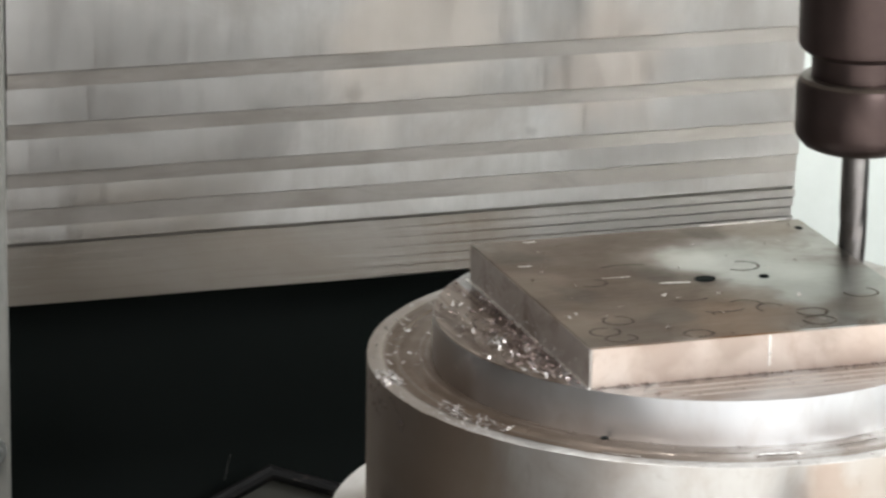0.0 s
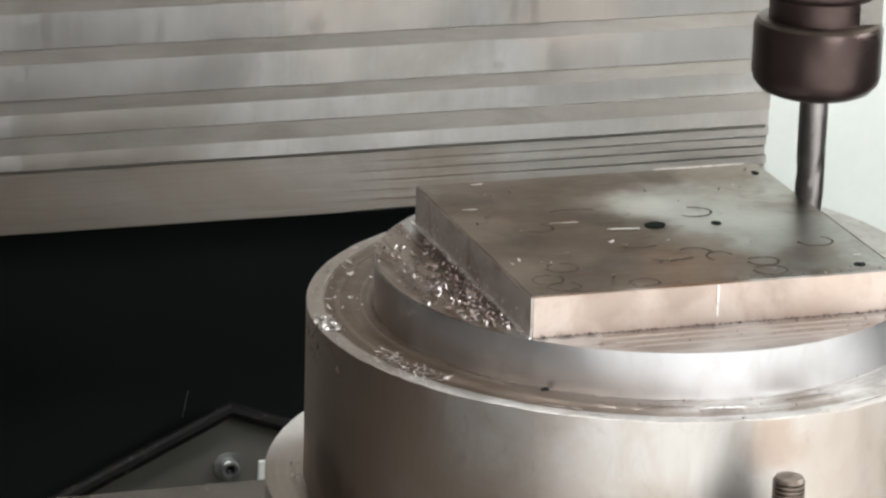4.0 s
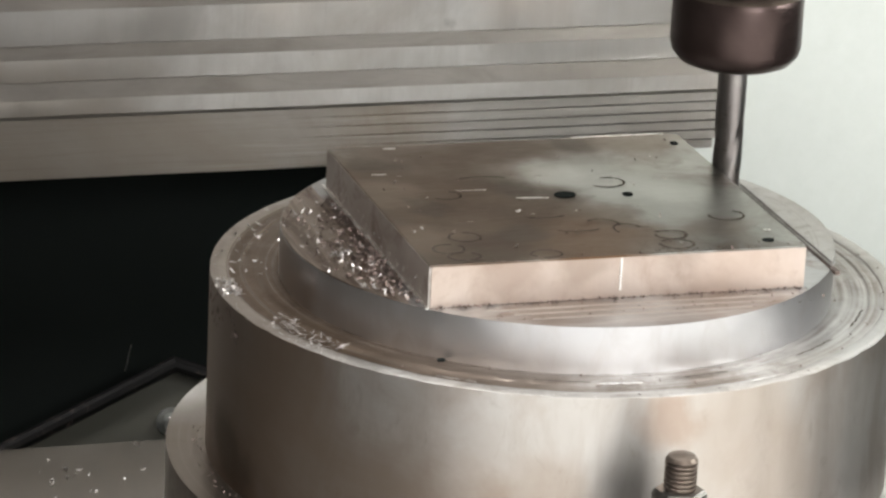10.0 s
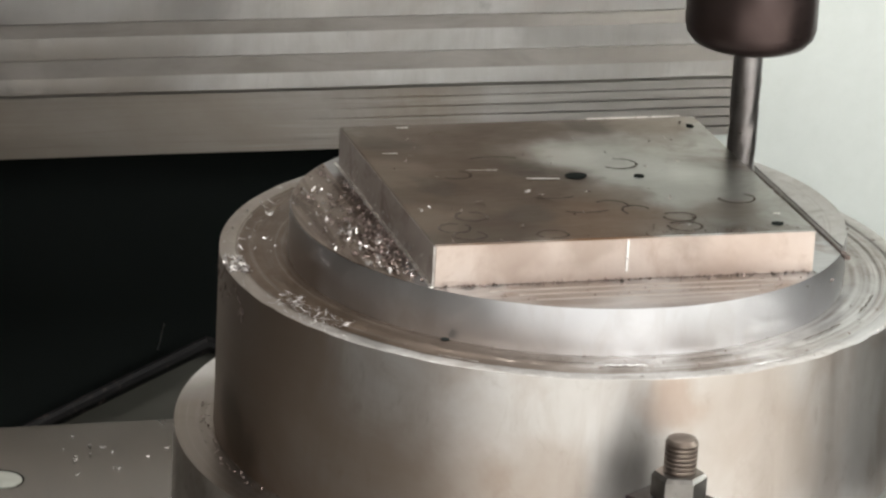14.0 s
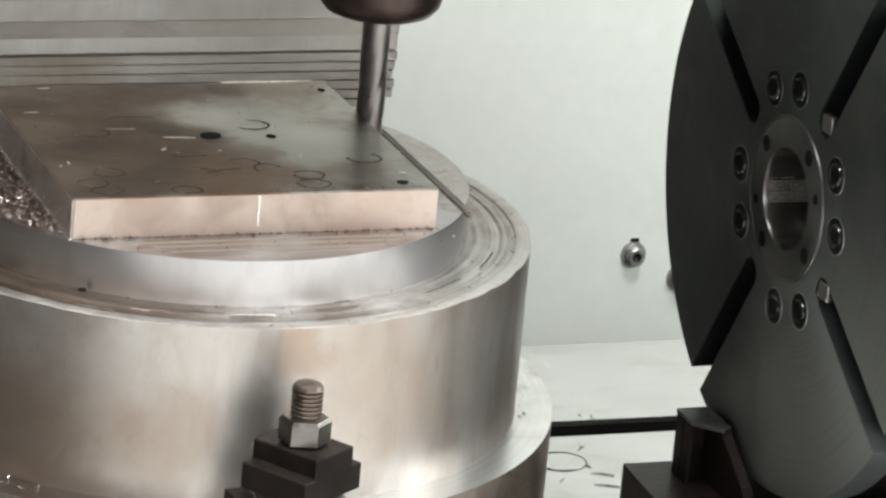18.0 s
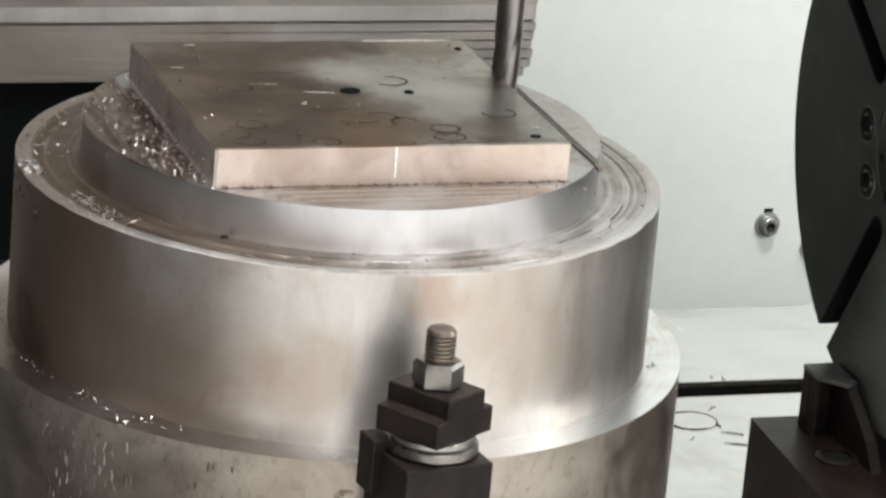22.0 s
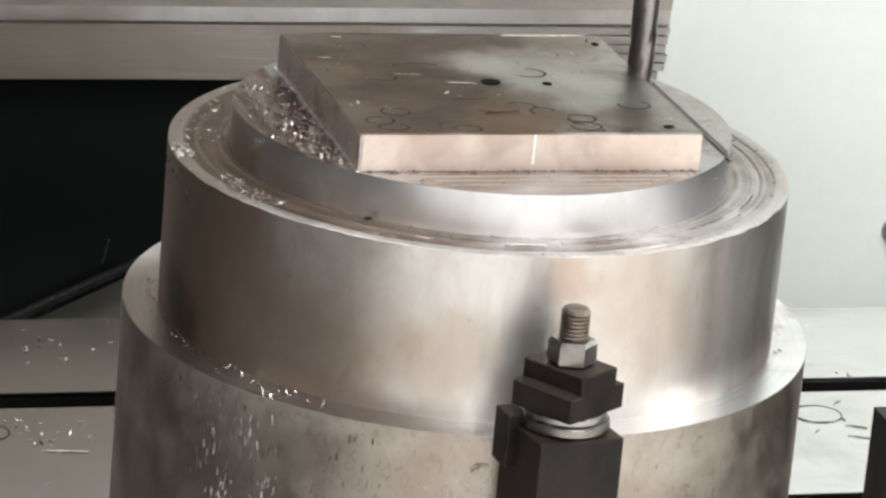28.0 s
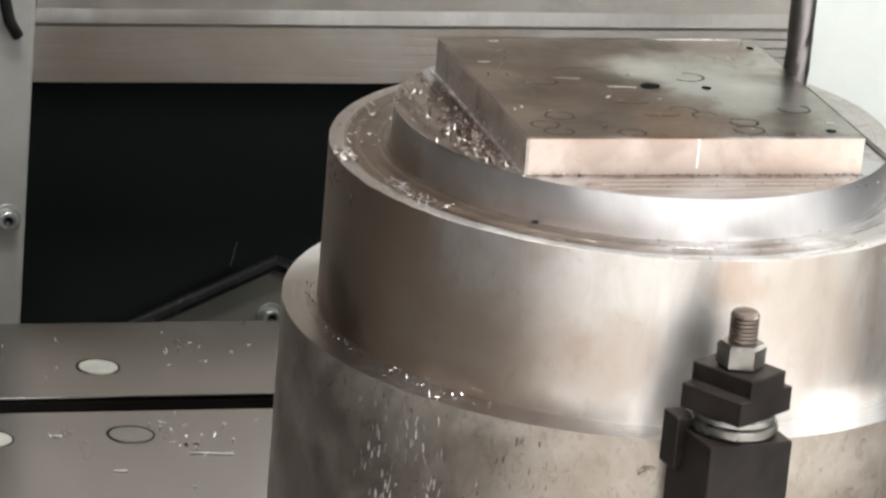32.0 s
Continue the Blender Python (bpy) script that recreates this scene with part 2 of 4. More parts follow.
M_PLATE = surface("ground_plate", (0.25, 0.255, 0.24), (0.45, 0.46, 0.44), 0.38, 1, 34, (60, 900, 300), 0.10,
                  (0.12, 0.092, 0.07), 26, (0.48, 0.70), 0.14, grain_mix=0.3,
                  spots=[((0.030, 0.040, 0.0), 0.085, (0.105, 0.060, 0.034), 0.88), ((0.028, 0.105, 0.0), 0.080, (0.11, 0.069, 0.043), 0.86), ((0.050, 0.070, 0.0), 0.050, (0.085, 0.050, 0.030), 0.8),
                         ((0.075, 0.143, 0.0), 0.055, (0.075, 0.047, 0.030), 0.9), ((0.125, 0.143, 0.0), 0.030, (0.12, 0.085, 0.06), 0.7), ((0.070, 0.010, 0.0), 0.046, (0.125, 0.068, 0.035), 0.8),
                         ((0.100, 0.090, 0.0), 0.055, (0.45, 0.475, 0.46), 0.7), ((0.074, 0.104, 0.0), 0.026, (0.54, 0.57, 0.55), 0.65), ((0.122, 0.050, 0.0), 0.045, (0.38, 0.40, 0.38), 0.65),
                         ((0.058, 0.058, 0.0), 0.026, (0.072, 0.042, 0.025), 0.8), ((0.004, 0.030, 0.0), 0.022, (0.30, 0.24, 0.19), 0.6), ((0.030, 0.012, 0.0), 0.024, (0.07, 0.042, 0.027), 0.75),
                         ((0.076, 0.0735, 0.0), 0.013, (0.045, 0.030, 0.02), 0.85), ((0.004, 0.085, 0.0), 0.022, (0.28, 0.23, 0.185), 0.5), ((0.045, 0.118, 0.0), 0.035, (0.085, 0.055, 0.036), 0.7),
                         ((0.128, 0.122, 0.0), 0.022, (0.15, 0.125, 0.10), 0.6), ((0.122, 0.024, 0.0), 0.024, (0.17, 0.13, 0.10), 0.6),
                         ((0.060, 0.086, 0.0), 0.019, (0.035, 0.023, 0.014), 0.75), ((0.020, 0.066, 0.0), 0.013, (0.040, 0.026, 0.017), 0.6), ((0.046, 0.030, 0.0), 0.015, (0.040, 0.026, 0.017), 0.65),
                         ((0.102, 0.138, 0.0), 0.018, (0.045, 0.031, 0.022), 0.7), ((0.012, 0.120, 0.0), 0.014, (0.045, 0.030, 0.02), 0.6), ((0.088, 0.046, 0.0), 0.016, (0.10, 0.07, 0.05), 0.6)],
                  mottle=[((0.115, 0.076, 0.050), (24, 24, 24), (0.50, 0.68), 0.6), ((0.12, 0.092, 0.07), (95, 60, 95), (0.54, 0.70), 0.55), ((0.085, 0.065, 0.05), (210, 150, 210), (0.60, 0.70), 0.5), ((0.55, 0.55, 0.52), (120, 260, 120), (0.64, 0.74), 0.35)])
M_PLATE.node_tree.nodes["Principled BSDF"].inputs["Specular Tint"].default_value = (0.90, 0.855, 0.81, 1)
# Pinkish base: the warm reflection on the pad's front, put into the colour.
M_EDGE = surface("milled_edge", (0.52, 0.425, 0.37), (0.62, 0.53, 0.475), 0.44, 1, 36, (700, 700, 60), 0.10,
                 (0.50, 0.40, 0.34), 60, (0.55, 0.72), 0.1, grain_mix=0.15,
                 spots=[((0.125, 0.0, -0.006), 0.030, (0.62, 0.50, 0.43), 0.4), ((0.03, 0.0, -0.002), 0.016, (0.40, 0.31, 0.26), 0.6), ((0.06, 0.0, 0.0), 0.014, (0.38, 0.30, 0.25), 0.6), ((0.10, 0.0, 0.0), 0.012, (0.40, 0.32, 0.27), 0.5)], mottle=[((0.42, 0.32, 0.265), (70, 70, 70), (0.52, 0.72), 0.55)])
M_SIDE = surface("milled_side", (0.33, 0.28, 0.245), (0.44, 0.385, 0.345), 0.52, 0.5, 30, (700, 700, 60), 0.12,
                 (0.16, 0.11, 0.08), 30, (0.5, 0.7), 0.1)
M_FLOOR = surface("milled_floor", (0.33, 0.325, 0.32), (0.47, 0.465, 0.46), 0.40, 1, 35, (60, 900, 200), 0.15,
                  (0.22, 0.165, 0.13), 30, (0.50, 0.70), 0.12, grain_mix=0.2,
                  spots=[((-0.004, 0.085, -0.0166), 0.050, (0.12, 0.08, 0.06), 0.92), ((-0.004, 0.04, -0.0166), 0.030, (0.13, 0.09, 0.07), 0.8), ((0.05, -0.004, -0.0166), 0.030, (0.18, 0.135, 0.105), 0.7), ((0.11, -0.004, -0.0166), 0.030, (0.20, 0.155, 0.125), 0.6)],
                  mottle=[((0.22, 0.175, 0.145), (10, 110, 190), (0.50, 0.70), 0.5), ((0.64, 0.62, 0.60), (12, 140, 260), (0.56, 0.74), 0.5)])
M_STREAK = surface("streaked_floor", (0.24, 0.185, 0.15), (0.38, 0.32, 0.27), 0.45, 1, 40, (900, 60, 200), 0.5, rough_var=0.12,
                   mottle=[((0.105, 0.066, 0.044), (170, 16, 170), (0.44, 0.62), 0.85), ((0.48, 0.43, 0.38), (220, 40, 220), (0.58, 0.72), 0.6)])
M_CHIP = surface("swarf_metal", (0.48, 0.44, 0.415), (0.76, 0.73, 0.71), 0.48, 1, 400, (900, 900, 900), 0)
M_CHIPDARK = surface("oily_swarf", (0.090, 0.064, 0.054), (0.26, 0.20, 0.178), 0.55, 0.8, 400, (900, 900, 900), 0)
M_HOLDER = surface("black_oxide_holder", (0.068, 0.046, 0.042), (0.105, 0.074, 0.068), 0.36, 0.85, 25, (60, 60, 1500), 0.05)
M_SHANK = surface("carbide_shank", (0.26, 0.235, 0.23), (0.36, 0.335, 0.325), 0.36, 1, 60, (80, 80, 1500), 0.05)
M_BLACKOX = surface("black_oxide_clamp", (0.0085, 0.0062, 0.0052), (0.021, 0.0155, 0.013), 0.42, 0.0, 60, (600, 600, 600), 0.15, spec=0.16)
M_STUD = surface("dark_thread_steel", (0.13, 0.10, 0.082), (0.22, 0.18, 0.15), 0.42, 0.9, 80, (600, 600, 600), 0.1)
M_NUT = surface("steel_nut", (0.20, 0.185, 0.17), (0.33, 0.31, 0.285), 0.36, 1, 60, (500, 500, 500), 0.1)
M_ZINC = surface("zinc_screw", (0.36, 0.36, 0.345), (0.50, 0.50, 0.48), 0.42, 0.9, 60, (500, 500, 500), 0.1)
M_WASHER = surface("bright_washer", (0.30, 0.287, 0.272), (0.43, 0.415, 0.395), 0.38, 1, 60, (500, 500, 500), 0.1)
# Spot: the sheen on the lower faceplate, put into the colour.
M_DISC = surface("blued_faceplate", (0.13, 0.148, 0.146), (0.205, 0.229, 0.225), 0.34, 0.95, 14, (50, 120, 120), 0.0,
                 rough_var=0.05, grain_mix=0.05, spots=[((0.335, 0.01, -0.095), 0.11, (0.44, 0.475, 0.468), 0.75)], mottle=[((0.28, 0.305, 0.30), (20, 30, 30), (0.52, 0.74), 0.4)],
                 rings=[((0.335, 0.0625, -0.0307), (0, 1, 1), (0.10, 0.112, 0.11), 420, (0.50, 0.62), 0.2)], turned="X", aniso=0.8, aniso_rot=0.0)
M_DISCDARK = surface("dark_slot", (0.006, 0.006, 0.006), (0.014, 0.013, 0.012), 0.5, 0.5, 30, (300, 300, 300), 0.1)
M_CAST = surface("black_casting", (0.0065, 0.0042, 0.0037), (0.016, 0.0098, 0.0082), 0.45, 0.0, 30, (250, 250, 250), 0.35,
                 (0.05, 0.022, 0.015), 30, (0.62, 0.78), 0.1, spec=0.22, mottle=[((0.028, 0.016, 0.012), (60, 60, 60), (0.52, 0.7), 0.5)])
# Spots: smudges, and warm, pale and dark reflections put into the colour.
M_COVER = surface("way_cover_steel", (0.51, 0.482, 0.455), (0.66, 0.632, 0.605), 0.40, 1, 14, (110, 200, 12), 0.02,
                  (0.44, 0.39, 0.345), 7, (0.48, 0.78), 0.10, grain_mix=0.22,
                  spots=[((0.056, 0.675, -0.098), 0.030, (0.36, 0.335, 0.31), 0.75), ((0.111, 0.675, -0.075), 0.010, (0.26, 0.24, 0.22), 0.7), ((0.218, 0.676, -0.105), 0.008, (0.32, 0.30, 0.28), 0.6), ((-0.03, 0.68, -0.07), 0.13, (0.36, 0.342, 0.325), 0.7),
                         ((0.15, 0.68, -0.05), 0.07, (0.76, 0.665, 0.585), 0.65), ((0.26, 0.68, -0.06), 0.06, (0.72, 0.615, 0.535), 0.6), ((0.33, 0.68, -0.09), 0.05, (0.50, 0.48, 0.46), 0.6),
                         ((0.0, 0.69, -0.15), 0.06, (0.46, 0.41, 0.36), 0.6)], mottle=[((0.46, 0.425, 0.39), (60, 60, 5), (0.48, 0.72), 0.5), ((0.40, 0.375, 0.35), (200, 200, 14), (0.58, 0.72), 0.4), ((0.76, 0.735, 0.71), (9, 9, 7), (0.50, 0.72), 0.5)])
# Darker steel for the fold lips: their dark reflection put into the colour.
M_STRIP = surface("dull_strip_steel", (0.38, 0.345, 0.312), (0.50, 0.46, 0.425), 0.46, 1, 12, (8, 300, 300), 0.02, rough_var=0.06, grain_mix=0.15,
                  mottle=[((0.30, 0.265, 0.235), (14, 14, 60), (0.50, 0.72), 0.5)])
# Stacked folds, browner and darker than the open faces.
M_FOLD = surface("dull_fold_steel", (0.43, 0.40, 0.37), (0.57, 0.54, 0.51), 0.44, 1, 12, (7, 400, 400), 0.02, (0.38, 0.325, 0.275), 6, (0.42, 0.66), 0.08, grain_mix=0.25,
                 spots=[((0.0, 0.69, -0.17), 0.16, (0.40, 0.345, 0.29), 0.6)],
                 mottle=[((0.68, 0.65, 0.62), (5, 200, 320), (0.56, 0.72), 0.6), ((0.30, 0.26, 0.22), (6, 200, 260), (0.54, 0.70), 0.5)])
M_WALL = surface("off_white_paint", (0.62, 0.64, 0.605), (0.67, 0.69, 0.65), 0.42, 0, 3, (80, 80, 80), 0.04)
M_APRON = surface("pale_sheet_metal", (0.76, 0.745, 0.72), (0.80, 0.785, 0.76), 0.5, 0, 4, (60, 60, 60), 0.05)
M_DARKPAINT = surface("dark_grey_paint", (0.030, 0.030, 0.028), (0.048, 0.048, 0.044), 0.5, 0, 4, (80, 80, 80), 0.08)
M_PLATEPAINT = surface("olive_grey_paint", (0.080, 0.076, 0.064), (0.125, 0.118, 0.10), 0.5, 0, 8, (120, 120, 120), 0.1)
M_COLUMN = surface("brown_grey_paint", (0.17, 0.16, 0.142), (0.23, 0.22, 0.20), 0.45, 0, 5, (120, 120, 120), 0.1, (0.11, 0.095, 0.08), 12, (0.6, 0.8))
M_GREY = surface("grey_paint", (0.30, 0.30, 0.27), (0.36, 0.36, 0.33), 0.45, 0, 5, (120, 120, 120), 0.1,
                 (0.20, 0.18, 0.15), 12, (0.6, 0.8))
# Near-black: the dark inside of the recess, holes and sockets put into the colour.
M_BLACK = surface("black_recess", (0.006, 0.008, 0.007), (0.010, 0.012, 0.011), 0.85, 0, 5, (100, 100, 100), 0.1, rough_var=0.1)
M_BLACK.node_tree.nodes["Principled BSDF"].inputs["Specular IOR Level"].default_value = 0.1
M_RUBBER = surface("black_rubber", (0.004, 0.0035, 0.0035), (0.009, 0.008, 0.0075), 0.6, 0, 80, (300, 300, 300), 0.5,
                   (0.09, 0.07, 0.062), 90, (0.58, 0.68), spec=0.18)
# Spots: the dark reflection at the table's left end, put into the colour.
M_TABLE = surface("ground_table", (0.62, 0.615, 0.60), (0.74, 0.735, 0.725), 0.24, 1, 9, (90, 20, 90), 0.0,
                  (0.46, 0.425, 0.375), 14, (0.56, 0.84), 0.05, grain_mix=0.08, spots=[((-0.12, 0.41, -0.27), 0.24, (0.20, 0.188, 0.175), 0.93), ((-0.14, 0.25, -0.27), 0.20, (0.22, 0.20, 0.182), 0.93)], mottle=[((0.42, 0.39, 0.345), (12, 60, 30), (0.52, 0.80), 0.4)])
M_SLOT = surface("black_slot", (0.005, 0.0042, 0.0038), (0.011, 0.009, 0.0075), 0.65, 0.0, 20, (200, 200, 200), 0.2, spec=0.08)
M_PLUG = surface("pale_plug", (0.24, 0.24, 0.205), (0.36, 0.355, 0.31), 0.5, 0, 60, (300, 300, 300), 0.1)
M_PLUGDIM = surface("dull_plug", (0.10, 0.092, 0.076), (0.16, 0.15, 0.127), 0.5, 0, 60, (300, 300, 300), 0.1)
M_ROOM = surface("room_plaster", (0.62, 0.59, 0.55), (0.68, 0.65, 0.61), 0.8, 0, 2, (30, 30, 30), 0.1)
M_CONCRETE = surface("workshop_floor", (0.20, 0.19, 0.18), (0.28, 0.27, 0.25), 0.6, 0, 2, (40, 40, 40), 0.15)
M_BORE = surface("polished_bore", (0.42, 0.41, 0.40), (0.60, 0.585, 0.57), 0.24, 1, 60, (300, 300, 300), 0.02, rough_var=0.04)
# Bright metal for the highlight painted along the bore wall.
M_BAND = surface("bore_highlight", (0.50, 0.48, 0.46), (0.82, 0.80, 0.78), 0.35, 0.8, 160, (60, 900, 900), 0.0, mottle=[((0.30, 0.28, 0.26), (30, 700, 700), (0.50, 0.66), 0.6)])
M_BOLT = surface("oiled_bolt", (0.05, 0.05, 0.05), (0.10, 0.10, 0.098), 0.20, 1, 60, (300, 300, 300), 0.1, rough_var=0.05)
M_HUB = surface("worn_hub", (0.12, 0.125, 0.123), (0.20, 0.205, 0.20), 0.36, 0.9, 40, (300, 300, 300), 0.1)
M_PANE, _nt, _b = material("window_glass")
_b.inputs["Transmission Weight"].default_value, _b.inputs["Roughness"].default_value, _b.inputs["IOR"].default_value = 1.0, 0.02, 1.45
M_SMUDGE = surface("old_smudge", (0.34, 0.32, 0.30), (0.46, 0.44, 0.42), 0.5, 1, 300, (500, 500, 500), 0)
M_INK = surface("marker_ink", (0.030, 0.024, 0.019), (0.115, 0.092, 0.074), 0.75, 0.0, 350, (500, 500, 500), 0, spec=0.05)
M_SCRIBE = surface("bright_scratch", (0.85, 0.82, 0.78), (0.95, 0.93, 0.9), 0.3, 1, 200, (500, 500, 500), 0)

# ---- mesh helpers ----


def part(name, bm, mat, parent=None, label="", smooth=False):
    me = bpy.data.meshes.new(name)
    bm.to_mesh(me)
    bm.free()
    me.materials.append(mat)
    if smooth:
        me.polygons.foreach_set("use_smooth", [True] * len(me.polygons))
        me.set_sharp_from_angle(angle=radians(28))
    ob = new(name, me)
    if parent:
        ob.parent = parent
        ob.matrix_parent_inverse = Matrix.Translation(-parent.location)
    if label:
        tagged(ob, label)
    return ob


def thing(name, at, label, category, group="", kind=""):
    ob = new(name)
    ob.location = at
    ob.empty_display_size = 0.02
    return tagged(ob, label, category, group, kind)


def add_box(bm, x0, x1, y0, y1, z0, z1, bevel=0.0, m=None):
    vs = [bm.verts.new((x, y, z)) for x in (x0, x1) for y in (y0, y1) for z in (z0, z1)]
    idx = ((0, 1, 3, 2), (4, 6, 7, 5), (0, 4, 5, 1), (2, 3, 7, 6), (0, 2, 6, 4), (1, 5, 7, 3))
    fs = [bm.faces.new([vs[i] for i in f]) for f in idx]
    if bevel:
        es = list({e for f in fs for e in f.edges})
        out = bmesh.ops.bevel(bm, geom=es, offset=bevel, segments=2, affect="EDGES", profile=0.5)
        vs = list({v for f in out["faces"] for v in f.verts} | {v for v in vs if v.is_valid})
    if m is not None:
        bmesh.ops.transform(bm, matrix=m, verts=vs)
    return vs


def box(x0, x1, y0, y1, z0, z1, bevel=0.0, m=None):
    bm = bmesh.new()
    add_box(bm, x0, x1, y0, y1, z0, z1, bevel, m)
    return bm


def add_lathe(bm, profile, cx=0.0, cy=0.0, n=96, m=None, a0=0.0, a1=2 * math.pi):
    """Turns a list of (radius, height) round a vertical axis; each step of it has its own rings, so corners stay sharp."""
    full = abs(a1 - a0 - 2 * math.pi) < 1e-6
    steps = n if full else n + 1
    made = []
    for (r0, z0), (r1, z1) in zip(profile, profile[1:]):
        rings = []
        for r, z in ((r0, z0), (r1, z1)):
            rings.append([bm.verts.new((cx + r * math.cos(a0 + (a1 - a0) * i / n), cy + r * math.sin(a0 + (a1 - a0) * i / n), z))
                          for i in range(steps)] if r > 1e-7 else [bm.verts.new((cx, cy, z))] * steps)
        made += rings[0] + rings[1]
        for i in range(n):
            j = (i + 1) % steps
            q = [rings[0][i], rings[0][j], rings[1][j], rings[1][i]]
            q = [v for k, v in enumerate(q) if v not in q[:k]]
            if len(q) > 2:
                bm.faces.new(q)
    if m is not None:
        bmesh.ops.transform(bm, matrix=m, verts=list(set(made)))
    return bm


def lathe(profile, cx=0.0, cy=0.0, n=96, m=None, a0=0.0, a1=2 * math.pi):
    bm = add_lathe(bmesh.new(), profile, cx, cy, n, m, a0, a1)
    bmesh.ops.remove_doubles(bm, verts=bm.verts[:], dist=0.00001)
    bmesh.ops.recalc_face_normals(bm, faces=bm.faces[:])
    return bm


def add_prism(bm, pts, z0, z1, m=None):
    lo = [bm.verts.new((x, y, z0)) for x, y in pts]
    hi = [bm.verts.new((x, y, z1)) for x, y in pts]
    bm.faces.new(lo[::-1])
    bm.faces.new(hi)
    for i in range(len(pts)):
        j = (i + 1) % len(pts)
        bm.faces.new((lo[i], lo[j], hi[j], hi[i]))
    if m is not None:
        bmesh.ops.transform(bm, matrix=m, verts=lo + hi)
    return bm


def prism(pts, z0, z1, m=None):
    return add_prism(bmesh.new(), pts, z0, z1, m)


def tube(points, radius, n=10):
    """A round tube along a list of points."""
    bm = bmesh.new()
    rings = []
    for i, p in enumerate(points):
        a, b = Vector(points[max(i - 1, 0)]), Vector(points[min(i + 1, len(points) - 1)])
        q = (b - a).to_track_quat("Z", "Y")
        rings.append([bm.verts.new(Vector(p) + q @ Vector((radius * math.cos(2 * math.pi * k / n), radius * math.sin(2 * math.pi * k / n), 0))) for k in range(n)])
    for r0, r1 in zip(rings, rings[1:]):
        for k in range(n):
            bm.faces.new((r0[k], r0[(k + 1) % n], r1[(k + 1) % n], r1[k]))
    bm.faces.new(rings[0][::-1])
    bm.faces.new(rings[-1])
    return bm


# ---- plan ----
CX, CY = 0.0762, 0.0775           # axis of the turned workpiece
R_BOSS, R_BODY, R_RISER = 0.1095, 0.1366, 0.1523
Z_FLOOR, Z_LEDGE, Z_SHOULDER, Z_TABLE = -0.0166, -0.0342, -0.1072, -0.270
PW, PD = 0.150, 0.1464            # square pad
TX, TY = 0.1566, 0.105            # axis of the cutter
CXM, YC = 0.146, 0.095 + 0.58     # middle line and front of the way cover
LX, LY = 0.098, 0.1525 + 0.58     # place of the bolted plate
DX, DY_, DZ = 0.335, 0.0625, -0.0307  # faceplate centre

# ---- setting ----
part("floor", box(-4, 3.35, -5, 3, -1.25, -1.2), M_CONCRETE)
part("ceiling", box(-4, 3.35, -5.2, 3, 3.4, 3.5), M_ROOM)
part("wall_north", box(-4, 3.15, 2.8, 3, -1.2, 3.4), M_ROOM)
part("wall_west", box(-4.1, -4, -5, 3, -1.2, 3.4), M_ROOM)
part("wall_east", box(3.15, 3.35, -5, 3, -1.2, 3.4), M_ROOM)
W0, W1, WB, WT = WX - WW / 2 - 0.02, WX + WW / 2 + 0.02, WZ - WH / 2 - 0.02, WZ + WH / 2 + 0.02
bm = bmesh.new()
for x0, x1, z0, z1 in ((-4, 3.15, -1.2, WB), (-4, 3.15, WT, 3.4), (-4, W0, WB, WT), (W1, 3.15, WB, WT)):
    add_box(bm, x0, x1, -5.2, -5, z0, z1)
part("wall_south", bm, M_ROOM)
for n in ("floor", "ceiling", "wall_north", "wall_west", "wall_east", "wall_south"):
    tagged(bpy.data.objects[n], "plain plaster of the workshop" if n != "floor" else "grey concrete workshop floor", n.split("_")[0], kind="structure")

window = thing("window_1", (WX, -5.1, WB), "wide workshop window with pale metal frame and four panes", "window", kind="structure")
bars = [W0 + (W1 - W0) * i / 4 for i in range(5)]
for z0, z1 in ((WB, WB + 0.05), (WT - 0.05, WT)):
    part("window_frame", box(W0, W1, -5.12, -5.06, z0, z1, 0.004), M_APRON, window)
for i, x in enumerate(bars):
    w = 0.05 if i in (0, 4) else 0.03
    x = min(max(x, W0 + w / 2), W1 - w / 2)
    part("window_frame", box(x - w / 2, x + w / 2, -5.118, -5.062, WB + 0.0502, WT - 0.0502, 0.004), M_APRON, window)
for x0, x1 in zip(bars, bars[1:]):
    pane = part("pane", box(x0 + 0.02, x1 - 0.02, -5.092, -5.088, WB + 0.045, WT - 0.045), M_PANE, window, "clear glass pane")
    pane.visible_shadow = False
part("window_sill", box(W0 - 0.08, W1 + 0.08, -5.06, -4.90, WB - 0.04, WB - 0.002, 0.006), M_APRON, window)
# Fixture for the added fill light; no such lamp is in view.
fixture = thing("ceiling_fill", (0.1, -0.42, 2.4), "unseen long white ceiling light added as fill, hanging on two rods", "ceiling light")
for x in (-0.5, 0.7):
    part("hanger", tube([(x, -0.42, 2.398), (x, -0.42, 3.4)], 0.006, 8), M_APRON, fixture, smooth=True)
part("tray", box(-0.86, 1.06, -0.73, -0.11, 2.372, 2.399, 0.004), M_APRON, fixture)
for y0, y1 in ((-0.73, -0.685), (-0.155, -0.11)):
    part("rim", box(-0.86, 1.06, y0, y1, 2.345, 2.3718, 0.003), M_APRON, fixture)
worklamp = thing("machine_lamp", LAMP, "slim lamp bar fixed inside the machine housing", "lamp")
part("lamp_body", box(-0.32, 0.32, -0.09, 0.09, 0.006, 0.04, 0.004, look(LAMP, LAMP_AT)), M_DARKPAINT, worklamp)
part("lamp_arm", tube([(1.07, -0.22, 0.385), (1.12, -0.10, 0.50), (1.12, 0.60, 0.55), (1.12, 0.735, 0.50)], 0.012, 10), M_DARKPAINT, worklamp, smooth=True)

